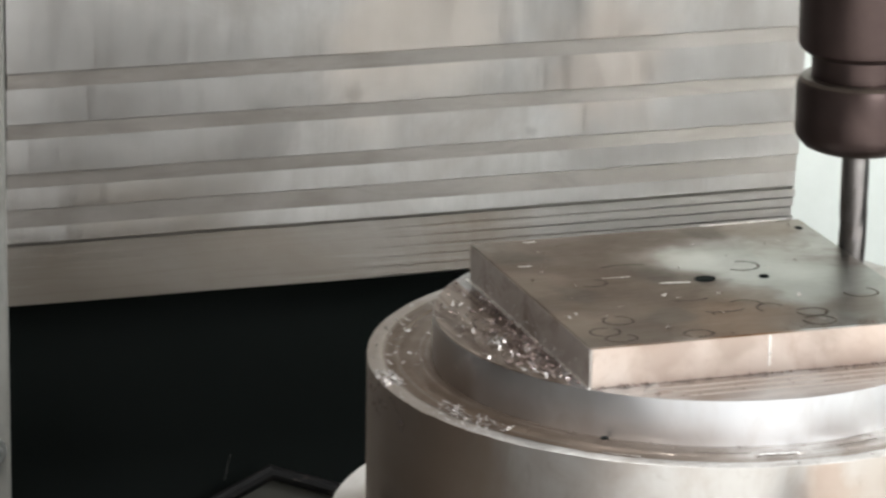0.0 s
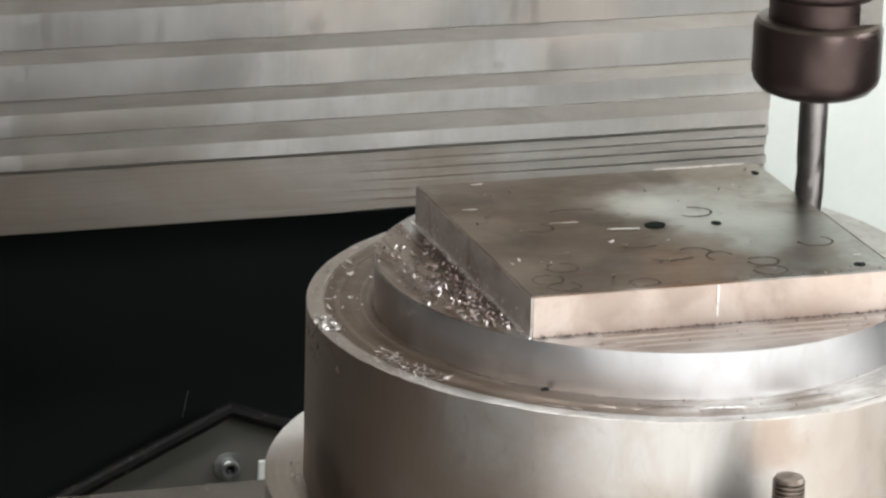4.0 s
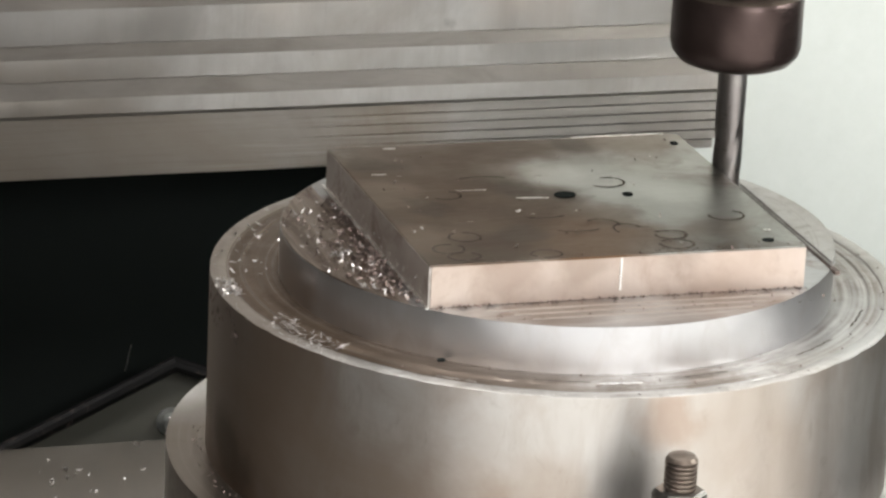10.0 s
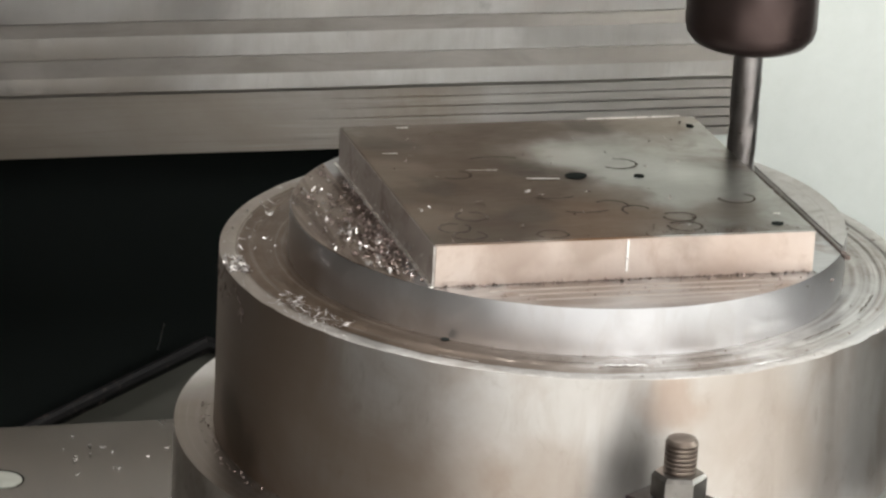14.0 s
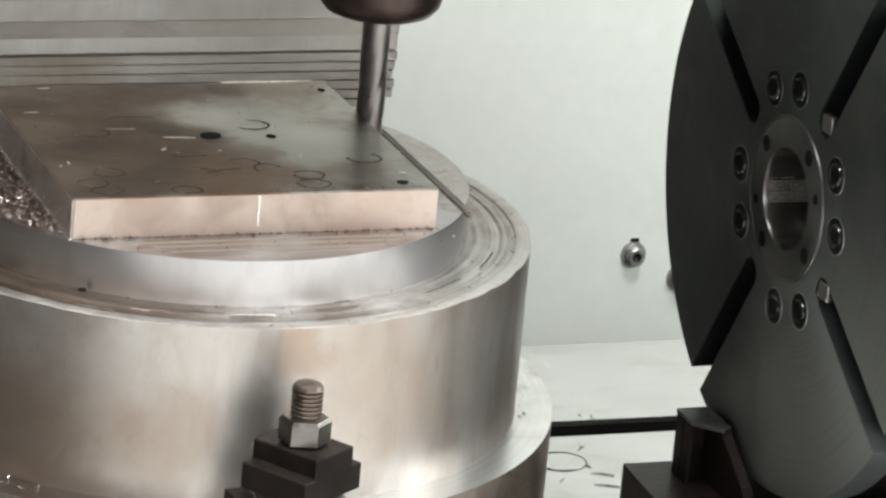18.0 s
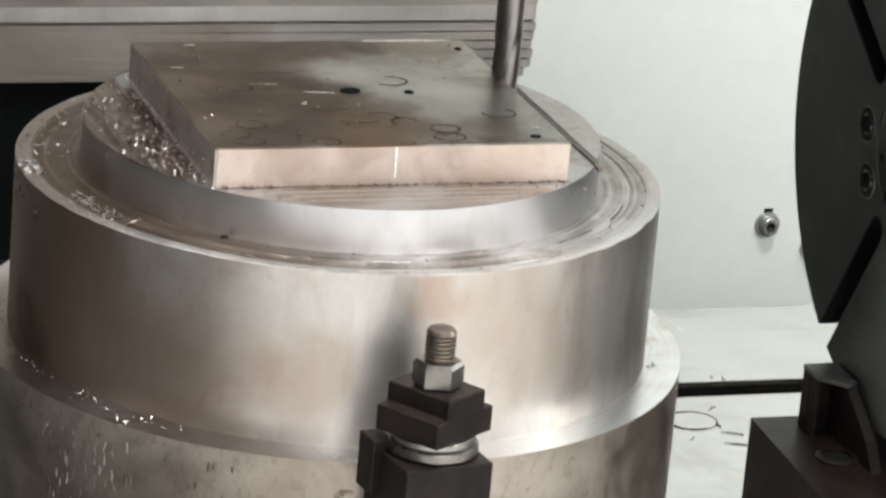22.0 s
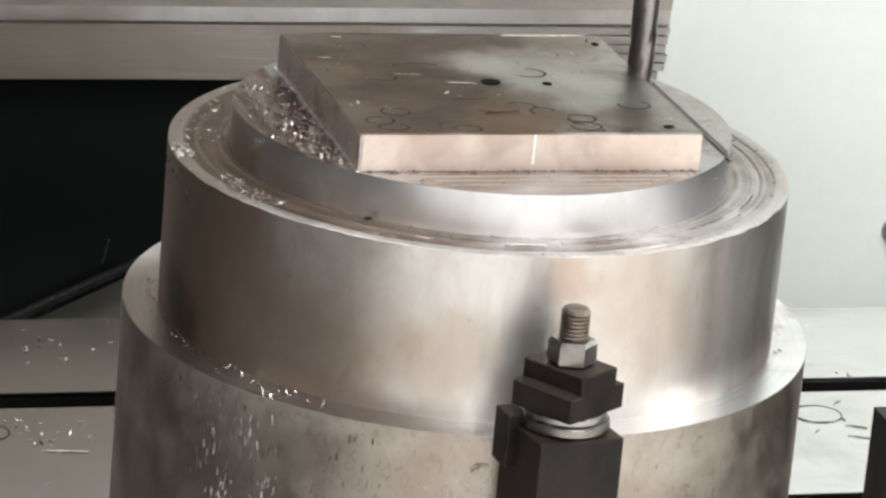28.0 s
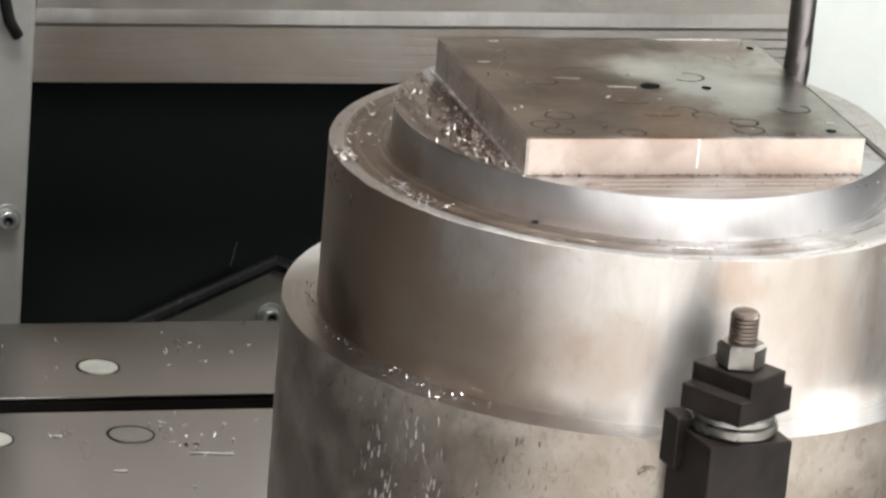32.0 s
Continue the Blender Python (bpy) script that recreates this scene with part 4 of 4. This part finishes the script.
wall_screw(0.6050, YP, -0.3170, "screws on the panel", False)
wall_screw(LX - 0.0206, LY, -0.3500, "screws on the plate", False, M_ZINC)
wall_screw(CXM - 0.2475, YC - 0.010, -0.2620, "screws on the column", False)

column = thing("column", (CXM - 0.4, YC, -1.2), "greyish painted machine column beside the way cover", "column", kind="structure")
part("column_side", box(CXM - 0.42, CXM - 0.236, YC - 0.01, YC + 0.08, -1.2, 1.4, 0.003), M_COLUMN, column)
# Unseen dark sheet added past the column to dim reflections on the workpiece.
part("dark_back_sheet", box(CXM - 1.4, CXM - 0.421, YC + 0.01, YC + 0.08, -1.2, 1.4, 0.003), M_DARKPAINT, column, "unseen dark sheet added beside the column to darken reflections")
hose = thing("cable", (CXM - 0.260, YC - 0.02, -0.13), "black cable running down the column", "cable")
part("cable_run", tube([(CXM - 0.277, YC - 0.018, 0.30), (CXM - 0.273, YC - 0.018, 0.05), (CXM - 0.265, YC - 0.018, -0.09), (CXM - 0.253, YC - 0.018, -0.140), (CXM - 0.247, YC - 0.014, -0.150)], 0.0035, 10), M_RUBBER, hose, smooth=True)

# rotary table with faceplate
rotary = thing("rotary_table", (DX + 0.1, DY_, Z_TABLE), "dark rotary table with a slotted round faceplate on the table", "rotary table")
TURN = Matrix.Translation((DX, DY_, DZ)) @ Matrix.Rotation(radians(-90), 4, "Y")


def on_plate(a, r, z=0.0):
    return TURN @ Matrix.Translation((r * math.sin(radians(a)), r * math.cos(radians(a)), z))


RP, HW, RI, RB = 0.130, 0.0066, 0.050, 0.0222
bm = bmesh.new()
DA = math.asin(HW / RP)
half = [(RI - 0.0055, 0), (RI - 0.004, HW * 0.7), (RI, HW)]
for q in range(4):
    a, b = radians(32.5 + 90 * q), radians(122.5 + 90 * q)
    pts = [(RB * math.cos(b + (a - b) * i / 12), RB * math.sin(b + (a - b) * i / 12)) for i in range(13)]
    pts += [(r * math.cos(a) - o * math.sin(a), r * math.sin(a) + o * math.cos(a)) for r, o in half]
    pts += [(RP * math.cos(a + DA + (b - a - 2 * DA) * i / 28), RP * math.sin(a + DA + (b - a - 2 * DA) * i / 28)) for i in range(29)]
    pts += [(r * math.cos(b) + o * math.sin(b), r * math.sin(b) - o * math.cos(b)) for r, o in half[::-1]]
    add_prism(bm, [(y, x) for x, y in pts][::-1], -0.014, 0.0)
bmesh.ops.remove_doubles(bm, verts=bm.verts[:], dist=0.00001)
bmesh.ops.transform(bm, matrix=TURN, verts=bm.verts[:])
plate = part("faceplate", bm, M_DISC, rotary, "dark blued faceplate with four radial slots")
part("backing", lathe([(0.0225, -0.0142), (0.129, -0.0142), (0.1295, -0.030), (0, -0.030)], n=72, m=TURN), M_DISCDARK, rotary, smooth=True)
part("hub_ring", lathe([(0.0222, 0.0008), (0.0340, 0.0008), (0.0348, 0.0004), (0.0352, -0.001)], n=64, m=TURN), M_HUB, rotary, "hub ring", True)
part("hub_edge", lathe([(0.0350, 0.0006), (0.0358, 0.0009), (0.0365, -0.0004)], n=64, m=TURN), M_HUB, rotary, "worn edge round the hub", True)
part("bore", lathe([(0.0222, 0.0008), (0.0218, -0.0010), (0.0218, -0.0270), (0.0150, -0.0280)], n=48, m=TURN), M_BORE, rotary, "bright bore", True)
for a, z0, z1, w in ((-12, -0.016, -0.002, 0.0005), (-8, -0.018, -0.004, 0.0004), (-3, -0.015, -0.001, 0.0007), (2, -0.020, -0.006, 0.0004), (6, -0.013, -0.002, 0.0003), (-18, -0.012, -0.003, 0.0004)):
    part("bore_scratch", box(-w / 2, w / 2, -0.0003, 0.0001, z0, z1, 0, on_plate(a, 0.0216) @ Matrix.Rotation(radians(-a), 4, "Z")), M_SCRIBE, rotary, "bright scratch in the bore")
# the highlight along the bore wall, painted as a bright band
part("bore_band", lathe([(0.0216, -0.0012), (0.0216, -0.0240)], n=10, m=TURN, a0=radians(87), a1=radians(113)), M_BAND, rotary, "bright band in the bore, a painted highlight", True)
part("bore_bottom", lathe([(0.0155, -0.0278), (0, -0.0278)], n=32, m=TURN), M_DISCDARK, rotary)
for q in range(4):
    for off in (0, -30):
        m = on_plate(off + 90 * q, 0.0490)
        bolt = part("bolt", lathe([(0.0036, 0.0009), (0.0046, 0.0012), (0.0052, 0.0010), (0.0055, 0.0004)], n=24, m=m), M_BOLT, rotary, "deep-set socket bolt", True)
        part("counterbore", lathe([(0.0078, 0.0003), (0, 0.00025)], n=24, m=m), M_BLACK, bolt)
        part("bore_rim", lathe([(0.0077, 0.0002), (0.0080, 0.0005), (0.0083, 0.0001)], n=24, m=m), M_DISC, bolt)
        part("bolt_socket", lathe([(0.0036, 0.0009), (0, 0.0006)], n=6, m=m), M_BLACK, bolt)
    # glints at two of the slot ends, painted with a brighter metal
    if q in (1, 2):
        m = on_plate(32.5 + 90 * q, 0.0500)
        part("slot_end", box(-0.004, 0.004, -0.0045, 0.0045, -0.004, -0.0005, 0.0008, m), M_WASHER, rotary, "bright slot end with its glint painted")
for a, r in ((36, 0.0036), (126, 0.0036), (216, 0.0036), (306, 0.0036), (342, 0.0022), (162, 0.0022)):
    part("tapped_hole", lathe([(r, 0.0011), (0, 0.0009)], n=16, m=on_plate(a, 0.0298)), M_BLACK, rotary)
part("rotary_body", box(DX + 0.031, DX + 0.20, DY_ - 0.12, DY_ + 0.12, Z_TABLE + 0.02, DZ + 0.13, 0.01), M_CAST, rotary)
bm = prism([(0.289, -0.10), (0.60, -0.10), (0.60, 0.122), (0.299, 0.122)], Z_TABLE, -0.176)
part("foot", bm, M_CAST, rotary, "black cast foot")
part("foot_lug", box(0.318, 0.3335, 0.1035, 0.112, -0.1762, -0.1480, 0.0006), M_CAST, rotary)
part("lug_rib", box(0.318, 0.3200, 0.0955, 0.1033, -0.1762, -0.1485, 0.0005), M_CAST, rotary)
# The cap is painted lighter than the casting to look lit.
part("lug_cap", prism([(0.3178, 0.112), (0.3335, 0.112), (0.3335, 0.086), (0.3290, 0.084), (0.3178, 0.0955)], -0.1479, -0.1460), M_HUB, rotary, "top of the lug, its lit look painted grey")
turn_x = Matrix(((0, 0, 1, 0), (1, 0, 0, 0), (0, 1, 0, 0), (0, 0, 0, 1)))
part("lug_web", add_prism(bmesh.new(), [(0.1033, -0.1762), (0.1033, -0.1482), (0.086, -0.1482), (0.060, -0.1640), (0.050, -0.1762)], 0.3285, 0.3335, turn_x), M_CAST, rotary, "sloping web of the foot")
part("foot_lip", box(0.2975, 0.334, -0.098, -0.0, -0.1765, -0.1735, 0.001), M_CAST, rotary)
fb = part("foot_bolt", lathe([(0.0098, -0.1762), (0.0098, -0.1745), (0.0085, -0.1738), (0.0070, -0.1738), (0.0070, -0.1752)], 0.3195, 0.0690, 28), M_CAST, rotary, "oily ring of the foot bolt", True)
part("foot_socket", lathe([(0.0070, -0.1752), (0, -0.1758)], 0.3195, 0.0690, 16), M_BLACK, fb)

# clamp
clamp = thing("clamp", (0.069, -0.092, Z_TABLE), "black clamp with stud, nut and washers on the machine table", "clamp")
SX, SY = 0.0689, -0.0917
RS = 0.0060
prof = [(RS, -0.20), (RS, -0.0572)]
z = -0.0572
while z < -0.0465:
    prof += [(RS, z + 0.0004), (RS - 0.0009, z + 0.0009), (RS - 0.0009, z + 0.0011), (RS, z + 0.0016)]
    z += 0.0017
prof += [(RS - 0.0002, -0.0450), (RS - 0.0010, -0.0438), (RS - 0.0030, -0.0430), (0, -0.0429)]
part("stud", lathe(prof, SX, SY, 32), M_STUD, clamp, "brown threaded stud", True)
bm = bmesh.new()
ang = [radians(42 + 60 * i) for i in range(6)]
RN = 0.0100
rings = [[bm.verts.new((SX + r * math.cos(a), SY + r * math.sin(a), zz)) for a in ang] for r, zz in ((RN - 0.0014, -0.0671), (RN, -0.0660), (RN, -0.0582), (RN - 0.0012, -0.0567), (0.0061, -0.0567))]
for r0, r1 in zip(rings, rings[1:]):
    for i in range(6):
        bm.faces.new((r0[i], r0[(i + 1) % 6], r1[(i + 1) % 6], r1[i]))
part("nut", bm, M_NUT, clamp, "plain steel hexagon nut")
YAW = Matrix.Translation((SX, SY, 0)) @ Matrix.Rotation(radians(33.5), 4, "Z")
tn = [(-0.0170, -0.0858), (0.0170, -0.0858), (0.0170, -0.0752), (0.0112, -0.0752), (0.0112, -0.0672), (-0.0112, -0.0672), (-0.0112, -0.0752), (-0.0170, -0.0752)]
bm = bmesh.new()
fr = [bm.verts.new((x, -0.0154, zz)) for x, zz in tn]
bk = [bm.verts.new((x, 0.0154, zz)) for x, zz in tn]
bm.faces.new(fr)
bm.faces.new(bk[::-1])
for i in range(8):
    j = (i + 1) % 8
    bm.faces.new((fr[i], bk[i], bk[j], fr[j]))
bmesh.ops.recalc_face_normals(bm, faces=bm.faces[:])
bmesh.ops.bevel(bm, geom=bm.edges[:], offset=0.0005, segments=1, affect="EDGES")
bmesh.ops.transform(bm, matrix=YAW, verts=bm.verts[:])
part("slot_nut", bm, M_BLACKOX, clamp, "black stepped slot nut")
part("washer", lathe([(0.007, -0.0859), (0.0160, -0.0859), (0.0168, -0.0865), (0.0168, -0.0885), (0.0160, -0.0892)], SX, SY, 48), M_WASHER, clamp, "bright washer", True)
part("washer", lathe([(0.0160, -0.0892), (0.0178, -0.0896), (0.0182, -0.0910), (0.0182, -0.0930), (0.0174, -0.0940)], SX, SY, 48), M_NUT, clamp, "steel washer", True)
PM = Matrix.Translation((SX, SY, 0)) @ Matrix.Rotation(radians(9), 4, "Z")
part("post", box(-0.0200, 0.0176, -0.0190, 0.0160, Z_TABLE, -0.0941, 0.0008, PM), M_BLACKOX, clamp, "black square post")
part("post_heel", box(-0.0240, -0.0150, 0.0030, 0.0158, -0.1120, -0.0895, 0.0008, PM), M_BLACKOX, clamp)

# ---- swarf ----


def swarf(name, n, place, length, width, mat, label, seed, lift=0.0006, wall=False, bend=(0.3, 2.6), lean=0.7):
    """Curled chips, each a bent strip; place gives a point and, for chips on a wall, the outward angle."""
    rng = random.Random(seed)
    verts, faces = [], []
    for _ in range(n):
        x, y, z, out = place(rng)
        ln, w = rng.uniform(*length), rng.uniform(*width)
        curl = rng.uniform(*bend)
        r = ln / curl
        q = Euler((rng.uniform(-lean, lean), rng.uniform(-lean, lean), rng.uniform(0, 6.28))).to_matrix()
        if wall:
            q = Euler((0, 0, out)).to_matrix() @ Euler((rng.uniform(-0.4, 0.4), 1.57, 0)).to_matrix() @ Euler((0, rng.uniform(-0.3, 0.3), rng.uniform(-0.18, 0.18))).to_matrix()
        base = len(verts)
        for k in range(5):
            t = curl * (k / 4 - 0.5)
            for side in (-1, 1):
                taper = 1.0 - 0.6 * abs(k / 2 - 1) ** 2
                v = q @ Vector((r * math.sin(t), side * w / 2 * taper, r * (1 - math.cos(t)) + rng.uniform(-0.0001, 0.0001)))
                verts.append((x + v.x, y + v.y, z + v.z + (0 if wall else lift)))
        for k in range(4):
            faces.append((base + 2 * k, base + 2 * k + 1, base + 2 * k + 3, base + 2 * k + 2))
    me = bpy.data.meshes.new(name)
    me.from_pydata(verts, [], faces)
    me.materials.append(mat)
    return tagged(new(name, me), label, "swarf", kind="stuff")


def ring_place(a0, a1, r0, r1, z):
    def f(rng):
        a, r = radians(rng.uniform(a0, a1)), rng.uniform(r0, r1)
        return CX + r * math.cos(a), CY + r * math.sin(a), z, 0.0
    return f


def floor_left(rng):
    while True:
        y = rng.gauss(0.055, 0.035)
        x = -abs(rng.gauss(0.0, 0.011)) - 0.0015
        if math.hypot(x - CX, y - CY) < R_BOSS - 0.003 and 0.0 < y < 0.15:
            return x, y, Z_FLOOR + 0.0005 * min(1, -x / 0.022), 0.0


def floor_clumps(rng):
    """Bright chips gather in two clumps, with single ones between them."""
    while True:
        k = rng.random()
        x, y = (rng.gauss(-0.017, 0.003), rng.gauss(0.062, 0.006)) if k < 0.22 else (rng.gauss(-0.012, 0.006), rng.gauss(0.030, 0.012)) if k < 0.5 else (rng.uniform(-0.03, -0.002), rng.uniform(0.0, 0.13))
        if x < -0.0015 and math.hypot(x - CX, y - CY) < R_BOSS - 0.001:
            return x, y, Z_FLOOR + 0.0005 * min(1, -x / 0.022), 0.0


def at_box(x0, x1, y0, y1, z):
    return lambda rng: (rng.uniform(x0, x1), rng.uniform(y0, y1), z, 0.0)


def on_side(a0, a1, z0, z1, r):
    def f(rng):
        a = radians(rng.uniform(a0, a1))
        return CX + r * math.cos(a), CY + r * math.sin(a), rng.uniform(z0, z1), a
    return f


swarf("bright_swarf", 150, floor_clumps, (0.0010, 0.0044), (0.0003, 0.0009), M_CHIP, "bright curled steel chips lying on the milled floor", 1)
swarf("oily_swarf", 620, floor_left, (0.0010, 0.0034), (0.0004, 0.0011), M_CHIPDARK, "brown oily chips heaped beside the pad", 2)
swarf("ledge_swarf", 60, ring_place(-166, -147, 0.122, 0.1355, Z_LEDGE), (0.002, 0.0085), (0.0002, 0.0006), M_CHIP, "thin bright chips on the ledge", 3, bend=(0.2, 1.2), lean=0.08)
swarf("rim_swarf", 60, ring_place(174, 182, 0.128, 0.1364, Z_LEDGE), (0.0015, 0.0045), (0.0006, 0.0016), M_CHIP, "clump of bright chips on the rim", 4)
swarf("rim_swarf", 60, ring_place(100, 172, 0.112, 0.136, Z_LEDGE), (0.0015, 0.0045), (0.0005, 0.0012), M_CHIP, "scattered chips on the rim", 5)
swarf("ledge_swarf", 60, ring_place(-150, 40, 0.111, 0.135, Z_LEDGE), (0.0008, 0.0025), (0.0004, 0.0010), M_CHIPDARK, "small dark chips on the ledge", 6)
swarf("shoulder_swarf", 34, ring_place(-153, -130, 0.1375, 0.1500, Z_SHOULDER), (0.0015, 0.0045), (0.0003, 0.0009), M_CHIP, "bright chips on the top of the riser", 7)
swarf("side_swarf", 64, on_side(-154, -136, -0.158, -0.116, R_RISER + 0.0004), (0.0018, 0.0065), (0.0004, 0.0009), M_CHIP, "chips stuck on the side of the riser", 8, wall=True, bend=(0.05, 0.5))
swarf("side_swarf", 40, on_side(-158, -120, -0.165, -0.112, R_RISER + 0.0003), (0.0015, 0.005), (0.0005, 0.001), M_CHIPDARK, "dark chips stuck on the side of the riser", 9, wall=True, bend=(0.05, 0.5))


def table_clusters(rng):
    """Chips lie in two loose groups beside the cylinder, with single ones further off."""
    k = rng.random()
    if k < 0.40:
        return rng.gauss(-0.036, 0.011), min(0.50, rng.gauss(0.462, 0.016)), Z_TABLE, 0.0
    if k < 0.75:
        return rng.gauss(-0.056, 0.016), min(0.377, rng.gauss(0.350, 0.016)), Z_TABLE, 0.0
    return rng.uniform(-0.16, -0.02), rng.uniform(0.405, 0.50) if k < 0.85 else rng.uniform(0.27, 0.37), Z_TABLE, 0.0


swarf("table_swarf", 46, table_clusters, (0.0012, 0.0045), (0.0004, 0.0014), M_CHIP, "bright chips lying on the machine table", 10)
swarf("table_swarf", 40, at_box(0.24, 0.56, 0.24, 0.46, Z_TABLE), (0.002, 0.006), (0.0006, 0.0018), M_CHIPDARK, "dark chips lying on the machine table", 11)
swarf("pad_swarf", 22, at_box(0.004, 0.146, 0.004, 0.142, 0.0), (0.0012, 0.0030), (0.0005, 0.0012), M_CHIP, "single bright chips on the pad", 12, 0.0003)
swarf("pad_swarf", 60, at_box(0.004, 0.146, 0.004, 0.142, 0.0), (0.0006, 0.0018), (0.0003, 0.0007), M_CHIPDARK, "dark crumbs on the pad", 13, 0.0002)
swarf("foot_swarf", 230, at_box(0.002, 0.150, -0.0026, -0.0004, Z_FLOOR), (0.0006, 0.0022), (0.0003, 0.0009), M_CHIPDARK, "dark crumbs along the foot of the pad", 14, 0.0004)
swarf("floor_swarf", 50, at_box(0.02, 0.16, -0.018, -0.003, Z_FLOOR), (0.0008, 0.002), (0.0003, 0.0008), M_CHIPDARK, "small chips on the milled floor", 15, 0.0003)
swarf("sliver_swarf", 40, lambda rng: (rng.uniform(0.164, 0.172), rng.uniform(0.03, 0.125), Z_FLOOR + 0.001, 0.0), (0.001, 0.003), (0.0003, 0.0008), M_CHIP, "bright chips along the uncut sliver", 16)
swarf("grime", 50, ring_place(160, 205, R_BODY + 0.0005, R_BODY + 0.006, Z_SHOULDER), (0.0008, 0.0024), (0.0004, 0.0010), M_CHIPDARK, "dark grime where the workpiece meets the riser", 17, 0.0004)
swarf("grime", 12, ring_place(-30, 5, R_BODY + 0.0005, R_BODY + 0.005, Z_SHOULDER), (0.0008, 0.0024), (0.0004, 0.0010), M_CHIPDARK, "dark grime where the workpiece meets the riser", 18, 0.0004)
swarf("pad_side_swarf", 45, lambda rng: (-0.0004, rng.uniform(0.005, 0.13), rng.uniform(Z_FLOOR + 0.001, Z_FLOOR + 0.008), math.pi), (0.001, 0.003), (0.0004, 0.001), M_CHIP, "chips clinging to the side of the pad", 19, wall=True)
swarf("rim_dirt", 40, on_side(172, 190, -0.048, -0.0345, R_BODY + 0.0003), (0.0012, 0.004), (0.0006, 0.0016), M_CHIPDARK, "dark oily chips stuck below the rim of the workpiece", 24, wall=True, bend=(0.05, 0.5))
swarf("side_flecks", 90, on_side(-160, -15, -0.262, -0.111, R_RISER + 0.0002), (0.001, 0.004), (0.0003, 0.0008), M_CHIPDARK, "dark flecks stuck on the side of the riser", 20, wall=True, bend=(0.05, 0.5))
swarf("pad_rim_swarf", 60, at_box(0.002, 0.149, 0.0005, 0.004, 0.0), (0.0006, 0.0020), (0.0003, 0.0008), M_CHIPDARK, "dark crumbs along the front edge of the pad", 21, 0.0002)
swarf("rim_burr", 70, ring_place(-175, 60, R_BODY - 0.0022, R_BODY - 0.0004, Z_LEDGE), (0.0008, 0.0030), (0.0002, 0.0006), M_CHIP, "tiny burrs along the rim of the workpiece", 22, 0.0002, lean=0.3)
swarf("groove_swarf", 50, ring_place(-170, 60, 0.1255, 0.1270, Z_LEDGE - 0.0012), (0.0012, 0.0045), (0.0003, 0.0008), M_CHIPDARK, "dark chips caught in the groove of the ledge", 23, 0.0003, lean=0.3)

for pts in ([(0.361, 0.352), (0.370, 0.349), (0.376, 0.343), (0.379, 0.335)], [(0.376, 0.328), (0.382, 0.326), (0.387, 0.323)],
            [(0.372, 0.313), (0.379, 0.311), (0.384, 0.308)], [(0.300, 0.372), (0.308, 0.371), (0.318, 0.373)], [(0.250, 0.330), (0.258, 0.327)]):
    stroke("oil_streak", pts, 0.0012, Z_TABLE + 0.0004, M_SLOT, table, label="dark streak of oil")
for pts in ([(-0.0625, 0.3190), (-0.055, 0.3182), (-0.047, 0.3172), (-0.0395, 0.3165)], [(-0.105, 0.298), (-0.098, 0.2972)], [(-0.130, 0.345), (-0.123, 0.3445)]):
    tagged(stroke("long_swarf", pts, 0.0013, Z_TABLE + 0.0005, M_SCRIBE, None), "long bright chip lying flat on the machine table", "swarf", kind="stuff")
